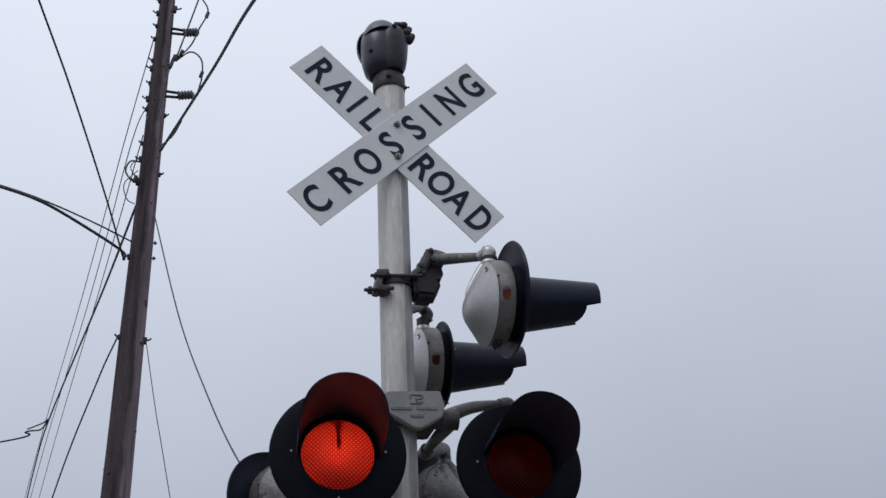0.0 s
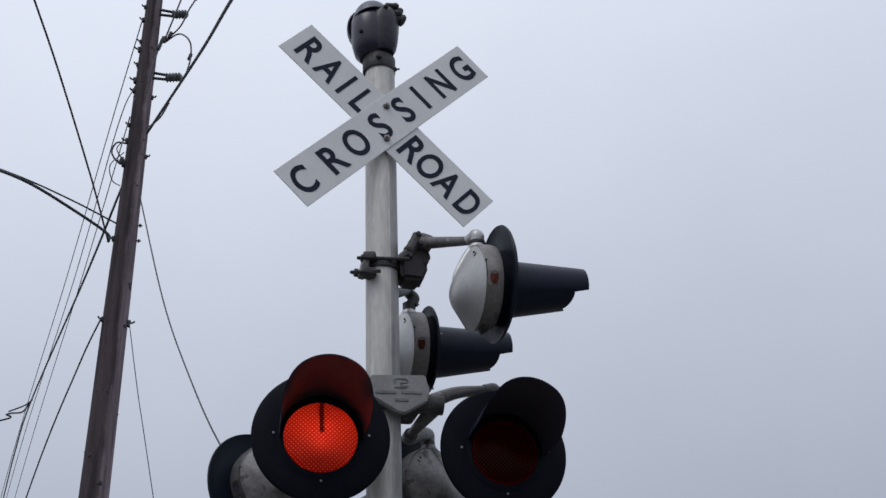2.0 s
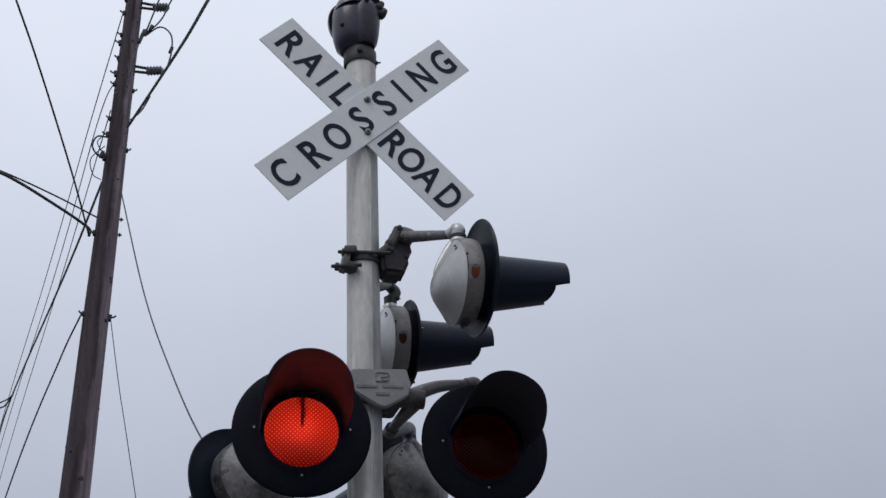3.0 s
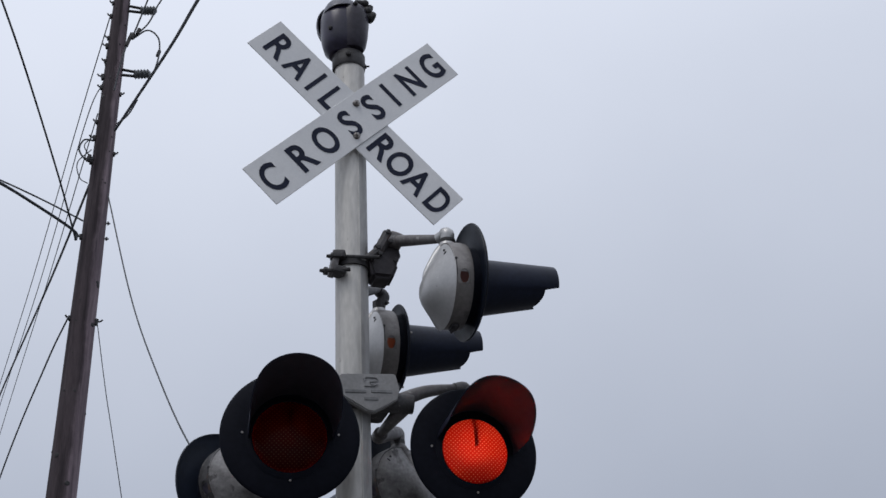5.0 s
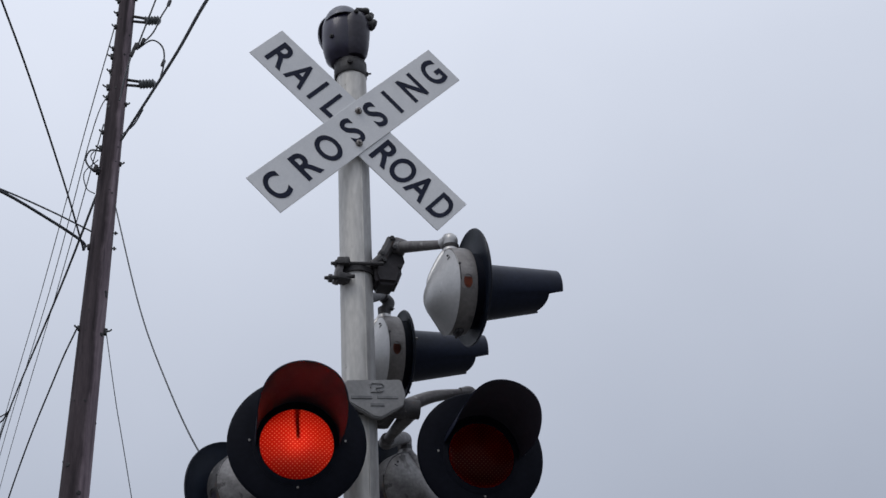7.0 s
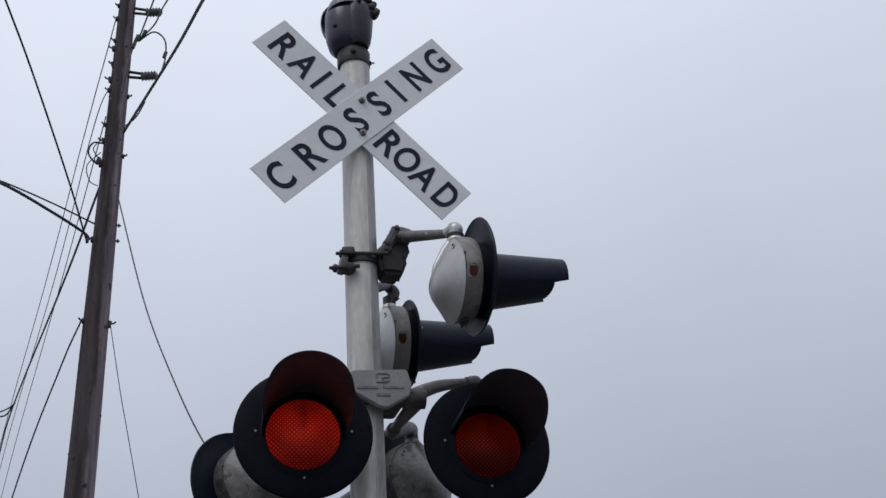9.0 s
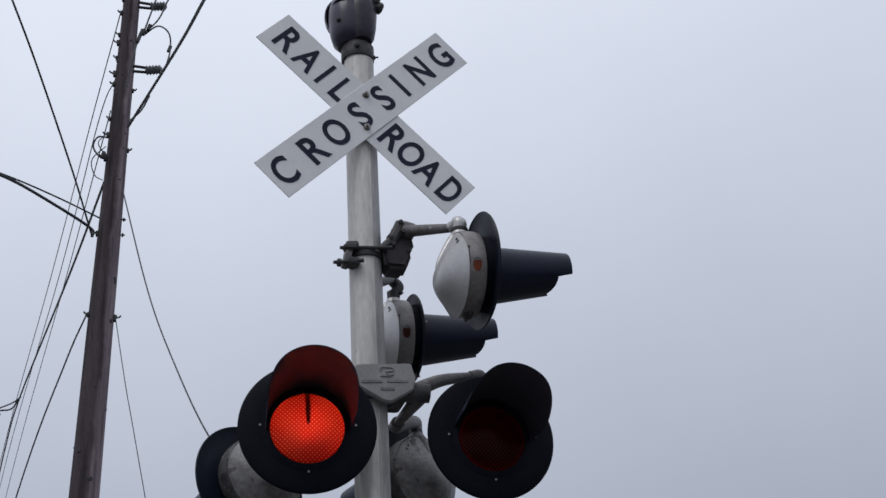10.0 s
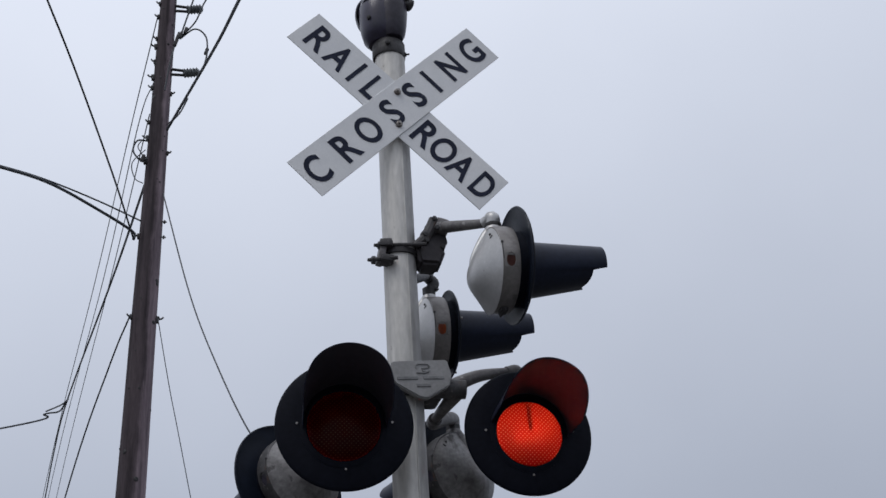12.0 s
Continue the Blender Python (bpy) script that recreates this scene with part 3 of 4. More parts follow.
    box(bm, (0.05, 0.034, 0.024), pose(0, 0.094, -0.188), 0.006)
    tube(bm, [(-0.036, 0.094, -0.197), (0.036, 0.094, -0.197)], 0.007, 8)
    part("hinge_lug", bm, GRIME, housing, "greasy hinge at the foot of the cover")
    for a in (40, 140):
        bm = bmesh.new()
        c, d = math.cos(radians(a)), math.sin(radians(a))
        tube(bm, [(0.160 * c, 0.1415, 0.160 * d - 0.014), (0.148 * c, 0.1495, 0.148 * d - 0.017)], 0.003, 8)
        part("cover_latch", bm, GRIME, housing, "small dark latch")
    if low == -30:
        bm = bmesh.new()
        tri = [bm.verts.new((r * math.cos(radians(a)), y, r * math.sin(radians(a)) - 0.006)) for a, r, y in ((200, 0.187, 0.112), (186, 0.186, 0.126), (176, 0.184, 0.130), (190, 0.188, 0.104))]
        bm.faces.new(tri)
        bmesh.ops.solidify(bm, geom=bm.faces[:], thickness=0.002)
        part("peeling_flake", bm, SILVER, housing, "pale flake of peeling paint")
    for way in (1, -1):
        bm = bmesh.new()
        tube(bm, [(way * 0.1815 * math.cos(radians(a)), y, 0.1815 * math.sin(radians(a)) - 0.006) for a, y in ((12, 0.122), (6, 0.1225), (-2, 0.1235), (-12, 0.122))], 0.0017, 6)
        part("keeper_wire", bm, GRIME, housing, "thin dark keeper wire")
        bm = bmesh.new()
        bolt(bm, (way * 0.179 * math.cos(radians(12)), 0.122, 0.179 * math.sin(radians(12)) - 0.006), (way, 0, 0.2), 0.004, 0.006)
        part("keeper_screw", bm, GRIME, housing)
    for a in (48, 132):
        bm = bmesh.new()
        c, s = math.cos(radians(a)), math.sin(radians(a))
        bolt(bm, (0.157 * c, 0.1435, 0.157 * s - 0.015), (0.5 * c, 1, 0.5 * s), 0.0035, 0.006)
        part("cover_screw", bm, GRIME, housing)
    for a in (0, 180, 270):
        bm = bmesh.new()
        bolt(bm, (0.183 * math.cos(radians(a)), 0.0, 0.186 * math.sin(radians(a))), (0, -1, 0), 0.0034, 0.004)
        part("disc_screw", bm, STEEL, lamp, "bright disc screw")
    bm = bmesh.new()
    lathe(bm, [(glass, 0.004)] + [(glass * math.cos(radians(q)), 0.0 - 0.026 * math.sin(radians(q))) for q in range(0, 90, 9)] + [(0, -0.026)], 64, "y")
    glass_part = part("lens", bm, LENS, lamp, "red dimpled glass lens")
    glass_part.matrix_local = pose(-0.004, -0.004, -0.015)
    bm = bmesh.new()
    lathe(bm, [(glass - 0.002, -0.006), (glass + 0.003, -0.009), (glass + 0.024, -0.0035), (glass + 0.024, 0.006), (glass - 0.002, 0.006)], 64, "y", pose(-0.004, 0, -0.015), closed=True)
    part("bezel", bm, FLAT, lamp, "matt black bezel round the lens")
    bm = bmesh.new()
    box(bm, (0.013, 0.003, glass * 0.92), pose(-0.002, -0.007, glass * 0.44, -8, 0, 0), 0.001, 1)
    part("lens_shade", bm, MATT, lamp, "thin black strip behind the lens")
    bm = bmesh.new()
    lathe(bm, [(0, -0.130), (0.022, -0.128), (0.022, 0.028), (0, 0.030)], 24, "z")
    bulb = part("sliding_bulb", bm, GLOW, lamp, "glowing bulb rod that slides between two black sleeves")
    bulb.matrix_local = pose(0, BULB_Y, 0)
    for way in (1, -1):
        bm = bmesh.new()
        lathe(bm, [(0.0222, 0.0225 * way), (0.0265, 0.0225 * way), (0.0265, 0.138 * way), (0, 0.138 * way), (0, 0.135 * way), (0.0222, 0.135 * way)], 24, "z", Matrix.Translation((0, BULB_Y, 0)), closed=True)
        part("bulb_sleeve", bm, MATT, lamp, "black sleeve that hides the bulb")
    return lamp


def build_lamps():
    made, kinds = {}, {}
    for key, m in LAMP_POSES.items():
        kind = "wide" if key == "front_near" else "wide_cut" if key == "front_far" else "small" if key == "side_far" else "rear" if key.startswith("rear") else "plain"
        if kind not in kinds:
            kinds[kind] = build_lamp(*LAMP_KINDS[kind])
            kinds[kind].matrix_basis = m
            made[key] = kinds[kind]
        else:
            made[key] = copy_thing(kinds[kind], m)
    tagged(made["side_far"], "flashing red signal lamp with a smaller black disc, grey cast housing")
    for key in ("rear_near", "rear_far"):
        tagged(made[key], "flashing red signal lamp seen from its scuffed grey cast back")
    return made


# ---- brackets and arms ----
def build_upper_bracket():
    br = thing("upper_lamp_bracket", pose(0, 0, 3.90), "dirty cast bracket clamped to the mast with two lamp arms", "bracket")
    bm = bmesh.new()
    lathe(bm, [(0.071, -0.012), (0.082, -0.012), (0.082, 0.012), (0.071, 0.012)], 32, "z", closed=True)
    part("clamp_band", bm, GRIME, br, "dark iron band round the mast")
    bm = bmesh.new()
    box(bm, (0.030, 0.075, 0.085), pose(-0.088, -0.035, -0.012, 0, 12, 0), 0.008, 2)
    part("clamp_jaw", bm, PIPE, br, "worn grey clamp jaw")
    bm = bmesh.new()
    box(bm, (0.055, 0.06, 0.034), pose(-0.068, -0.062, 0.026, 0, 4, -20), 0.008, 2)
    part("clamp_block", bm, DULL, br, "dark clamp block")
    bm = bmesh.new()
    box(bm, (0.055, 0.07, 0.030), pose(-0.070, -0.060, -0.052, 0, 8, 0), 0.008, 2)
    part("clamp_block", bm, DULL, br, "dark clamp block")
    for x, y, z, end in ((-0.115, -0.055, 0.022, 0.10), (-0.145, -0.055, -0.052, -0.03)):
        bm = bmesh.new()
        tube(bm, [(x, y, z), (end, y - 0.045, z - 0.004)], 0.009, 8)
        bolt(bm, (x + 0.022, y, z), (-1, 0, 0), 0.012, 0.03)
        part("clamp_bolt", bm, GRIME, br)
    bm = bmesh.new()
    outline = [(0.112, 0.150), (0.160, 0.168), (0.205, 0.120), (0.186, 0.050), (0.196, 0.012), (0.168, -0.060), (0.076, -0.060), (0.062, -0.010), (0.070, 0.040), (0.098, 0.082)]
    front = [bm.verts.new((x, -0.075, z)) for x, z in outline]
    back = [bm.verts.new((x + 0.004, 0.045, z)) for x, z in outline]
    bm.faces.new(front)
    bm.faces.new(back[::-1])
    for k in range(len(outline)):
        bm.faces.new((front[k], front[(k + 1) % 10], back[(k + 1) % 10], back[k]))
    bmesh.ops.bevel(bm, geom=list(bm.edges), offset=0.015, segments=3, affect="EDGES")
    part("junction_box", bm, SOOT, br, "grimy cast junction box")
    bm = bmesh.new()
    tube(bm, [(0.060, -0.062, 0.028), (0.110, -0.070, 0.072), (0.150, -0.082, 0.150)], [0.020, 0.024, 0.030], 10)
    part("casting_rib", bm, DULL, br, "worn raised rib")
    bm = bmesh.new()
    box(bm, (0.070, 0.070, 0.070), pose(0.176, -0.075, 0.122, 0, 14, 0), 0.022, 3)
    part("arm_socket", bm, PIPE, br, "grey cast arm socket")
    bm = bmesh.new()
    box(bm, (0.05, 0.05, 0.02), pose(0.075, -0.02, 0.052, 0, -12, 0), 0.005, 2)
    part("clamp_ear", bm, GRIME, br)
    for x, y, z in ((0.140, -0.106, 0.146), (0.150, -0.108, 0.100), (0.100, -0.088, 0.075), (0.108, -0.086, 0.045), (0.180, -0.074, 0.025)):
        bm = bmesh.new()
        bolt(bm, (x, y, z), (0, -1, 0), 0.008, 0.01)
        part("socket_bolt", bm, GRIME, br)
    near, far = (neck_top(key) - Vector((0, 0, 3.90)) for key in ("side_near", "side_far"))
    for name, a, end in (("near", Vector((0.185, -0.09, 0.115)), near), ("far", Vector((0.07, 0.06, -0.075)), far)):
        bm = bmesh.new()
        top = end + Vector((0, 0, 0.044 if name == "near" else 0.09))
        lead = top + (a - top).normalized() * 0.05
        lead.z = top.z
        tube(bm, [a, a.lerp(lead, 0.5), lead], [0.027, 0.023, 0.019] if name == "near" else 0.022, 16)
        part("arm", bm, PIPE if name == "near" else DULL, br, "stained grey pipe arm")
        bm = bmesh.new()
        tube(bm, glide([lead, top + Vector((0, 0, 0.004)), end + Vector((0, 0, 0.02)), end] if name == "near" else [lead, top + Vector((0.004, 0, 0.006)), top + Vector((0.026, 0, -0.018)), end + Vector((0.010, 0, 0.04)), end], 6), [0.025] * 4 + [0.030] * 9 + [0.028] * 6 if name == "near" else 0.026, 16)
        part("elbow", bm, CAST if name == "near" else DULL, br, "cast pipe elbow")
        bm = bmesh.new()
        lathe(bm, [(0.024, 0), (0.036 if name == "near" else 0.031, 0.0), (0.036 if name == "near" else 0.031, 0.014 if name == "near" else 0.040), (0.024, 0.016 if name == "near" else 0.042)], 8 if name == "far" else 20, "z", Matrix.Translation(end + Vector((0, 0, 0.002))), closed=True)
        if name == "far":
            bolt(bm, end + Vector((0.030, -0.02, 0.030)), (0.8, -0.5, 0), 0.006, 0.014)
        part("elbow_ring", bm, GRIME, br, "dark threaded coupling")


def build_lower_bracket():
    br = thing("lower_lamp_bracket", pose(0, 0, 3.27), "grey cast junction box on the mast with four lamp arms", "bracket")
    bm = bmesh.new()
    outline = [(-0.083, 0.078), (0.148, 0.096), (0.166, 0.03), (0.154, -0.02), (0.060, -0.078), (0.030, -0.075), (-0.07, -0.02), (-0.094, 0.02)]
    front = [bm.verts.new((x, -0.128, z)) for x, z in outline]
    back = [bm.verts.new((x, -0.095, z)) for x, z in outline]
    bm.faces.new(front)
    bm.faces.new(back[::-1])
    for k in range(len(outline)):
        bm.faces.new((front[k], front[(k + 1) % 8], back[(k + 1) % 8], back[k]))
    bmesh.ops.bevel(bm, geom=list(bm.edges), offset=0.005, segments=2, affect="EDGES")
    plate = part("cover_plate", bm, PLATE, br, "grey maker's plate with worn raised marks")
    bm = bmesh.new()
    tube(bm, [(x + 0.045, -0.130, z + 0.050) for x, z in ((-0.028, 0.0), (-0.03, 0.012), (-0.02, 0.02), (0.02, 0.02), (0.028, 0.01), (0.02, 0.004), (-0.005, 0.0), (0.0, -0.012), (0.02, -0.014), (0.026, -0.006))], 0.003, 6)
    tube(bm, [(0.017, -0.130, 0.030), (0.03, -0.130, 0.031), (0.06, -0.130, 0.032)], 0.003, 6)
    part("plate_emblem", bm, PLATEMARK, plate, "worn raised emblem")
    for x, z, w in ((-0.02, 0.006, 0.088), (0.088, 0.013, 0.088), (0.045, -0.022, 0.058)):
        bm = bmesh.new()
        box(bm, (w, 0.004, 0.014), pose(x, -0.1295, z, 0, -3, 0), 0.0015, 1)
        part("plate_bar", bm, PLATEMARK, plate, "worn raised bar of lettering")
    bm = bmesh.new()
    box(bm, (0.20, 0.19, 0.13), pose(0.045, -0.005, 0.02), 0.02, 2)
    part("junction_box", bm, DULL, br, "grey cast junction box round the mast")
    starts = {"front_near": (-0.05, -0.05, 0.0), "front_far": (0.15, -0.06, -0.01), "rear_near": (-0.05, 0.05, -0.02), "rear_far": (0.20, -0.06, -0.02)}
    for key in starts:
        end = neck_top(key) - Vector((0, 0, 3.27))
        a = Vector(starts[key])
        top = end + Vector((0, 0, 0.058 if key.startswith("rear") else 0.10))
        if key == "rear_far":
            knee = Vector((0.157, 0.15, -0.058))
            line = [a, a.lerp(knee, 0.5), knee]
            bend = [knee, knee + Vector((0.005, 0.05, 0.002)), top.lerp(knee, 0.45), top, end + Vector((0, 0, 0.02)), end]
        else:
            lead = top + (a - top).normalized() * 0.055
            lead.z = top.z - 0.004
            line = [a, a.lerp(lead, 0.5) + Vector((0, 0, 0.018)), lead]
            bend = [lead, top + Vector((0, 0, 0.004)), end + Vector((0, 0, 0.02)), end]
        bm = bmesh.new()
        line = glide(line, 5)
        tube(bm, line, [0.034 - 0.0015 * k for k in range(11)], 16)
        part("arm", bm, PIPE, br, "stained grey pipe arm")
        bm = bmesh.new()
        tube(bm, glide(bend, 6), 0.030 if key == "rear_far" else 0.024, 16)
        part("elbow", bm, PIPE, br, "cast pipe elbow")
        bm = bmesh.new()
        lathe(bm, [(0.026, 0.0), (0.034, 0.0), (0.034, 0.020), (0.026, 0.022)], 8, "z", Matrix.Translation(end + Vector((0, 0, 0.004))), closed=True)
        part("elbow_nut", bm, DULL, br, "dark pipe nut")
    bm = bmesh.new()
    tube(bm, [(0.10, -0.06, -0.005), (0.235, -0.07, -0.01)], [0.042, 0.04], 18)
    part("arm_socket", bm, DULL, br, "cast arm socket")


# ---- utility pole and lines ----
POLE_Y = 7.2


def pole_x(z):
    return -1.135 + 0.0103 * z


def build_pole():
    pole = thing("utility_pole", pose(0, POLE_Y, 0), "tall weathered brown timber utility pole carrying wires", "utility pole")
    bm = bmesh.new()
    segs, rings = 28, []
    for i in range(54):
        z = 13.2 * i / 53
        r = 0.1397 - 0.00775 * (z - 5.39)
        ring = []
        for k in range(segs):
            a = 2 * math.pi * k / segs
            rr = r * (1 + 0.035 * noise.noise(Vector((math.cos(a) * 1.6, math.sin(a) * 1.6, z * 0.35))) + 0.02 * noise.noise(Vector((math.cos(a) * 5, math.sin(a) * 5, z * 0.8))))
            ring.append(bm.verts.new((pole_x(z) + rr * math.cos(a), rr * math.sin(a), z)))
        rings.append(ring)
    for p, q in zip(rings, rings[1:]):
        for k in range(segs):
            bm.faces.new((p[k], p[(k + 1) % segs], q[(k + 1) % segs], q[k]))
    bm.faces.new(rings[-1])
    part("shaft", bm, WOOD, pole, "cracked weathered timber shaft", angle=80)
    for z in (8.125, 7.934):
        bm = bmesh.new()
        r = 0.1397 - 0.00775 * (z - 5.39)
        tube(bm, [(pole_x(z) + r - 0.02, -0.04, z), (pole_x(z) + r + 0.035, -0.04, z)], 0.008, 8)
        bolt(bm, (pole_x(z) + r + 0.012, -0.04, z), (1, 0, 0), 0.014, 0.03)
        part("through_bolt", bm, GRIME, pole)
    clamps = [(6.95, 1, 1.0), (6.97, -1, 0.7), (7.93, -1, 0.8), (8.9, -1, 1.2), (9.2, -1, 0.9), (9.42, -1, 0.6), (9.9, -1, 0.7), (10.05, -1, 1.0), (10.28, -1, 0.6),
              (10.50, -1, 0.9), (10.62, -1, 0.6), (10.95, -1, 0.7), (11.15, -1, 0.6), (11.35, -1, 0.9), (11.55, -1, 0.7), (11.45, 1, 1.3), (9.02, 1, 0.6), (9.84, 1, 0.6)]
    for z, side, size in clamps:
        bm = bmesh.new()
        r = 0.1397 - 0.00775 * (z - 5.39)
        cx = pole_x(z) + side * (r + 0.005)
        box(bm, (0.04 * size, 0.05, 0.070 * size), pose(cx, -0.03, z, 0, 8 * side), 0.009, 2)
        tube(bm, [(cx, -0.03, z), (cx + side * 0.045 * size, -0.035, z + 0.012), (cx + side * 0.062 * size, -0.035, z + 0.03)], 0.010, 8)
        part("wire_clamp", bm, GRIME, pole)
    rng = random.Random(5)
    for k in range(34):
        z, a = rng.uniform(4.6, 12.0), radians(rng.uniform(190, 350))
        r = 0.1397 - 0.00775 * (z - 5.39)
        bm = bmesh.new()
        size = rng.choice((0.7, 0.9, 1.0, 1.7))
        lathe(bm, [(0, -0.006), (0.016 * size, -0.004), (0.011 * size, 0.006), (0, 0.008)], 10, "z", Matrix.Translation((pole_x(z) + r * math.cos(a), r * math.sin(a), z)) @ Vector((math.cos(a), math.sin(a), 0)).to_track_quat("Z", "Y").to_matrix().to_4x4())
        part("knot", bm, GRIME, pole)
    for z in (11.10, 10.15):
        r = 0.1397 - 0.00775 * (z - 5.39)
        x0 = pole_x(z) + r - 0.01
        bm = bmesh.new()
        for dz in (0.03, -0.045):
            tube(bm, [(x0, -0.05, z + dz), (x0 + 0.17, -0.05, z + dz * 0.8)], 0.017, 8)
        bracket = part("insulator_bracket", bm, GRIME, pole)
        bm = bmesh.new()
        prof = [(0, 0.0)]
        for k in range(5):
            prof += [(0.046, 0.012 + 0.036 * k), (0.060, 0.023 + 0.036 * k), (0.046, 0.036 + 0.036 * k)]
        prof += [(0.024, 0.20), (0, 0.206)]
        lathe(bm, prof, 20, "z", pose(x0 + 0.13, -0.05, z - 0.015, 0, 77, 0))
        part("insulator", bm, PORCELAIN, bracket, "ribbed grey-green porcelain insulator")
    for pts in ([(-0.655, -0.2, 11.60), (-0.528, -0.2, 11.36), (-0.62, -0.2, 11.05), (-0.70, -0.16, 10.82), (-0.86, -0.1, 10.62)],
                [(-0.86, -0.1, 10.60), (-0.70, -0.16, 10.72), (-0.57, -0.2, 10.60), (-0.545, -0.2, 10.36), (-0.585, -0.2, 10.09)],
                [(-1.15, -0.1, 9.12), (-1.26, -0.12, 9.10), (-1.30, -0.1, 8.98), (-1.22, -0.1, 8.86), (-1.14, -0.08, 8.9)],
                [(-0.60, -0.2, 11.75), (-0.72, -0.18, 11.2), (-0.85, -0.12, 10.66)],
                [(-0.88, -0.12, 10.68), (-0.93, -0.14, 10.4), (-0.97, -0.15, 10.1), (-1.0, -0.15, 9.8)],
                [(-1.17, -0.1, 9.0), (-1.30, -0.12, 8.80), (-1.26, -0.1, 8.62), (-1.17, -0.1, 8.56)],
                [(-1.17, -0.12, 9.16), (-1.25, -0.14, 9.02), (-1.20, -0.12, 8.92)],
                [(-0.93, -0.15, 9.35), (-0.82, -0.15, 9.5), (-0.74, -0.2, 9.68)]):
        bm = bmesh.new()
        tube(bm, glide(pts, 8), 0.010 if pts[0][0] > -1.16 else 0.006, 8)
        part("jumper_wire", bm, CABLE, pole, "looped jumper wire")
    for x, z in ((-0.86, 10.62), (-0.53, 11.34), (-0.55, 10.42), (-0.80, 10.7), (-0.91, 10.5), (-0.89, 10.58), (-1.19, 8.86)):
        bm = bmesh.new()
        box(bm, (0.04, 0.04, 0.09), pose(x, -0.14, z, 0, 15, 0), 0.01, 2)
        part("wire_connector", bm, GRIME, pole)


def build_wire(label, a, b, sag, r, name="overhead_wire", mids=()):
    """A hanging line from a to b; mids are points that it is led through."""
    a, b = Vector(a), Vector(b)
    if mids:
        line = glide([a, *mids, b], 10)
    else:
        line = [a.lerp(b, k / 30) - Vector((0, 0, 4 * sag * (k / 30) * (1 - k / 30))) for k in range(31)]
    bm = bmesh.new()
    tube(bm, line, r, 8)
    tagged(part(name, bm, CABLE), label, "wire", "overhead wires")


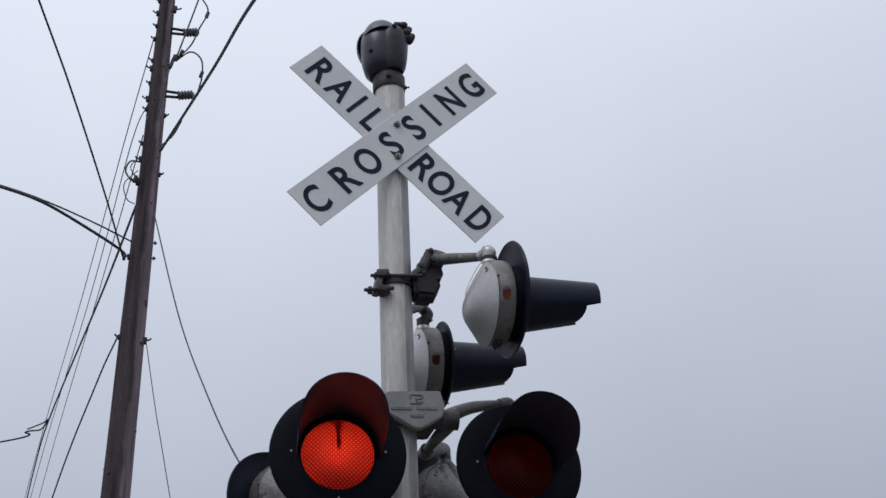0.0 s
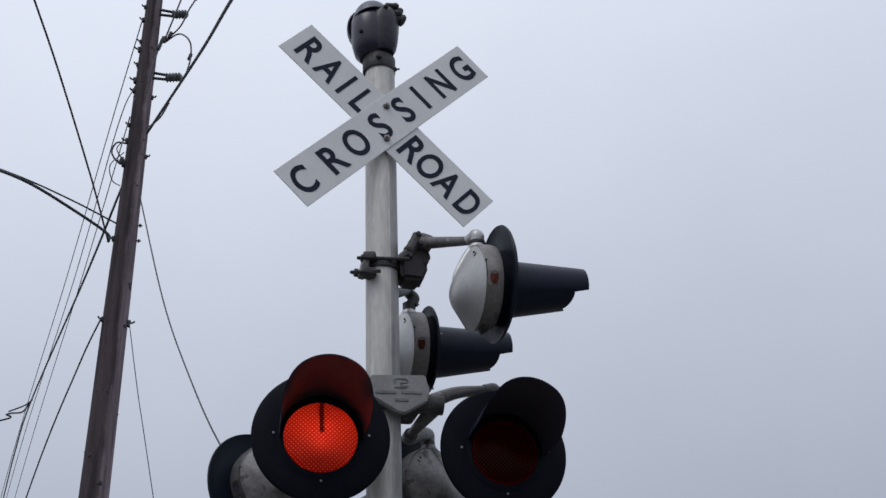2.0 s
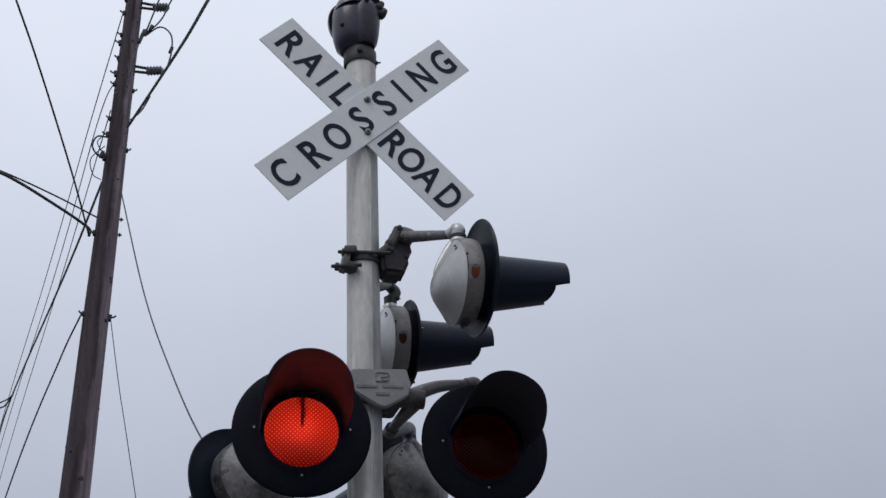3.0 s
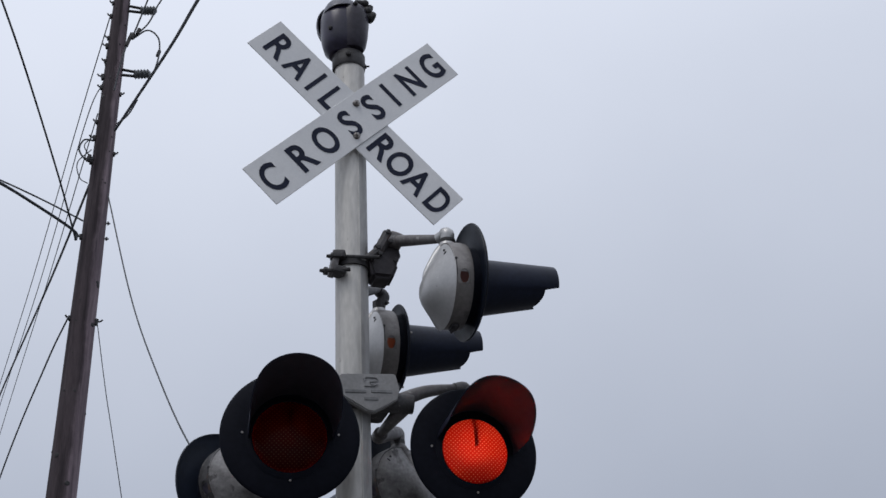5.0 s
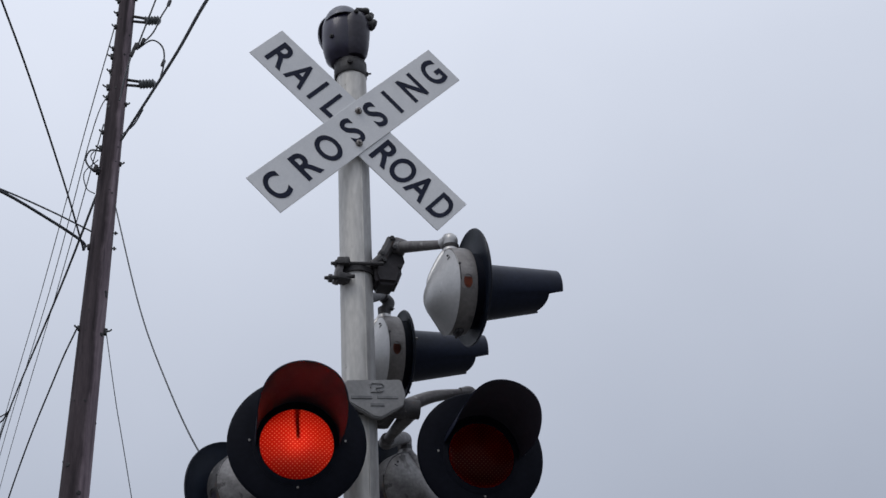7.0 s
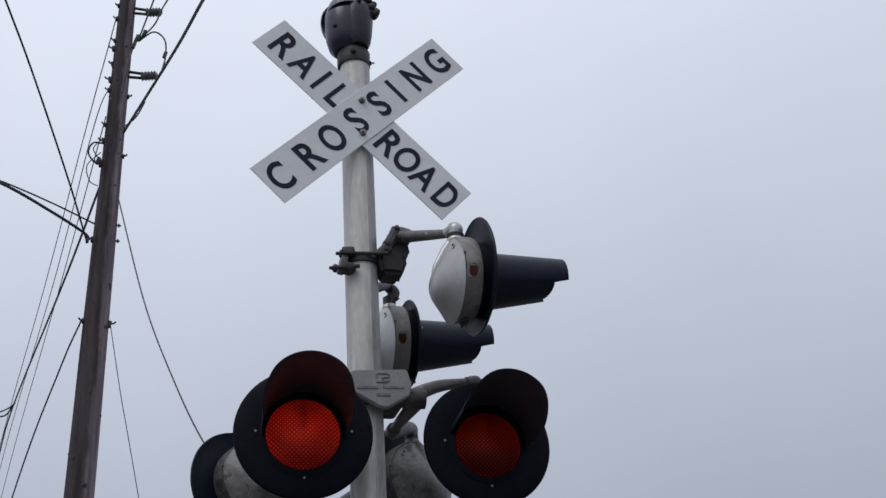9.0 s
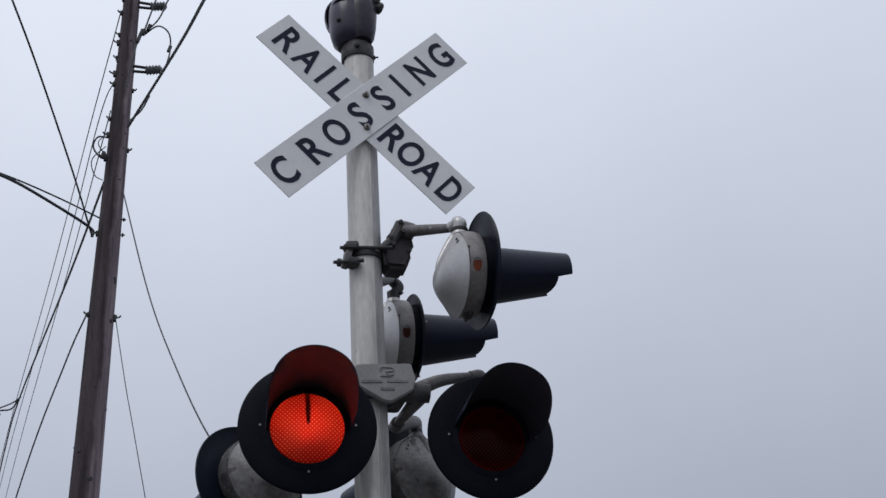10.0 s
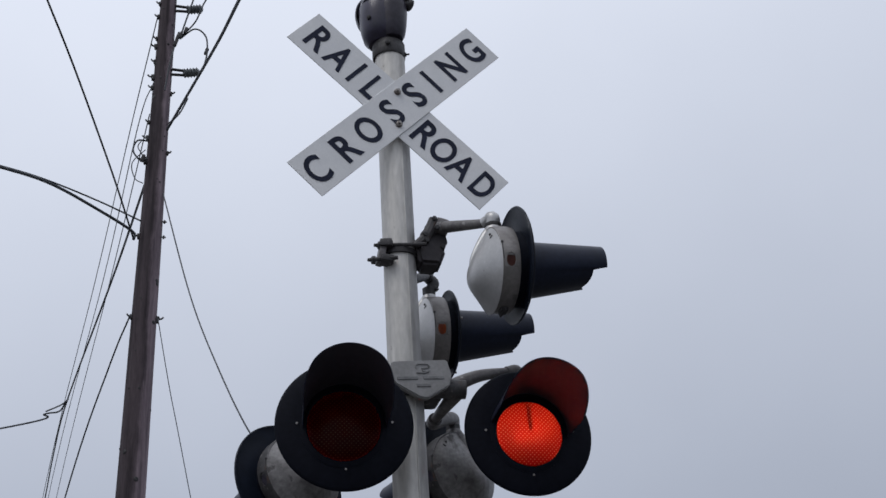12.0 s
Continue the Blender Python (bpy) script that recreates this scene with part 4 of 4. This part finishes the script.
def build_wires():
    build_wire("heavy black cable slung overhead to the timber pole", (-0.947, 7.0, 9.227), (-0.15, -0.4, 6.2), 0.0, 0.015, "overhead_cable", ((-0.583, 4.5, 8.498), (-0.423, 2.5, 7.654)))
    build_wire("black service cable rising from the timber pole", (-1.225, 7.1, 7.85), (-2.70, 2.0, 8.95), 0, 0.010, "overhead_cable", ((-1.455, 6.3, 8.116), (-1.835, 5.0, 8.45), (-2.13, 4.0, 8.635)))
    build_wire("heavy black service cable curving down to the pole", (-1.225, 7.1, 7.85), (-6.2, 3.0, 5.6), 0, 0.016, "overhead_cable", ((-1.253, 7.1, 7.955), (-1.647, 6.8, 8.04), (-2.066, 6.4, 8.045), (-2.438, 6.0, 7.93), (-2.9, 5.5, 7.72), (-3.6, 4.8, 7.3), (-4.7, 4.0, 6.6)))
    build_wire("thin black wire beside the heavy service cable", (-1.163, 7.1, 8.084), (-6.2, 3.0, 5.65), 0, 0.009, "overhead_wire", ((-1.6, 6.8, 8.115), (-2.066, 6.4, 8.07), (-2.438, 6.0, 7.945), (-2.9, 5.5, 7.735), (-3.6, 4.8, 7.32), (-4.7, 4.0, 6.62)))
    build_wire("thin power wire running on to a distant pole", (-1.135, 7.15, 10.93), (-5.3, 47, 10.6), 0, 0.0068, mids=((-1.416, 10, 11.225), (-1.927, 15, 11.391), (-3.094, 25, 11.032)))
    build_wire("thin power wire running on to a distant pole", (-1.12, 7.15, 10.0), (-5.1, 47, 10.6), 0, 0.0068, mids=((-1.305, 9, 10.563), (-1.778, 14.5, 11.148), (-2.966, 25, 11.038)))
    build_wire("thin power wire running on to a distant pole", (-1.15, 7.15, 9.52), (-4.9, 47, 10.6), 0, 0.0068, mids=((-1.645, 14, 10.903), (-2.773, 25, 11.046)))
    build_wire("black cable bundle running on to a distant pole", (-1.153, 7.3, 8.66), (-5.4, 47, 11.0), 0, 0.014, "overhead_cable", ((-1.512, 10.5, 9.114), (-2.333, 17, 9.88), (-2.70, 20.5, 10.1), (-3.4, 28, 10.5)))
    build_wire("slack thin wire falling from the pole", (-1.206, 7.1, 6.953), (-2.6, 16, 5.2), 0, 0.009, mids=((-1.385, 7.8, 6.702), (-1.789, 10.0, 6.169)))
    build_wire("slack black drop wire hanging from the timber pole", (-0.95, 7.1, 8.454), (1.0, 2.6, 2.6), 0, 0.0075, mids=((-0.645, 6.3, 6.835), (-0.40, 5.6, 5.773), (-0.133, 5.0, 4.89), (0.2, 4.3, 4.1), (0.6, 3.45, 3.3)))
    build_wire("thin grey guy wire beside the timber pole", (-0.927, 7.1, 6.943), (0.6, 7.1, 0.0), 0, 0.0045, mids=((-0.765, 7.1, 6.138), (-0.566, 7.1, 5.255)))
    build_wire("spliced branch wire leaving the cable bundle", (-2.345, 17, 9.88), (-7.5, 15, 7.6), 0, 0.016, mids=((-2.45, 17, 9.70), (-2.693, 17, 9.641), (-3.097, 17, 9.426)))
    build_wire("short spliced tail wire on the cable bundle", (-2.30, 16.95, 9.93), (-2.68, 17, 9.69), 0, 0.014, mids=((-2.42, 17, 9.83),))


build_ground()
build_mast()
build_crossbuck()
build_bell()
LAMPS = build_lamps()
build_upper_bracket()
build_lower_bracket()
build_pole()
build_wires()


# ---- flashing ----
FAR_ON = (-0.70, 0.68, 2.08, 3.48, 4.88, 6.25, 7.63, 9.03, 10.43, 11.83)
NEAR_ON = (-1.40, -0.09, 1.33, 2.72, 4.10, 5.44, 6.90, 8.25, 9.65, 11.06)


RISE = ((-0.12, 0.86), (-0.03, 0.56), (0.03, 0.40), (0.08, 0.18), (0.13, 0.0))
FALL = ((-0.17, 0.0), (-0.09, 0.17), (-0.03, 0.42), (0.02, 0.56), (0.08, 0.65), (0.16, 0.74), (0.26, 0.81), (0.38, 0.86))
SLIDE = 0.105


def slides(ons, offs):
    """Rows for a bulb rod: its hot end stands in the gap after each on and draws up into its sleeve after each off."""
    rows = []
    for t, lit in sorted([(t, True) for t in ons] + [(t, False) for t in offs]):
        rows += [(t + d, u) for d, u in (RISE if lit else FALL)]
    rows.sort()
    times, levels = [t for t, u in rows], [u for t, u in rows]
    ends = [(t, float(np.interp(t, times, levels))) for t in (0.0, 12.0)]
    return ends[:1] + [(t, u) for t, u in rows if 0.02 < t < 11.98] + ends[1:]


def motions():
    for key, lamp in LAMPS.items():
        near = key in ("front_near", "side_near", "rear_near")
        rows = slides(NEAR_ON, FAR_ON) if near else slides(FAR_ON, NEAR_ON)
        for ob in lamp.children:
            if ob.name.startswith("sliding_bulb"):
                walk(ob, [(t, pose(0, BULB_Y, SLIDE * u)) for t, u in rows])


motions()
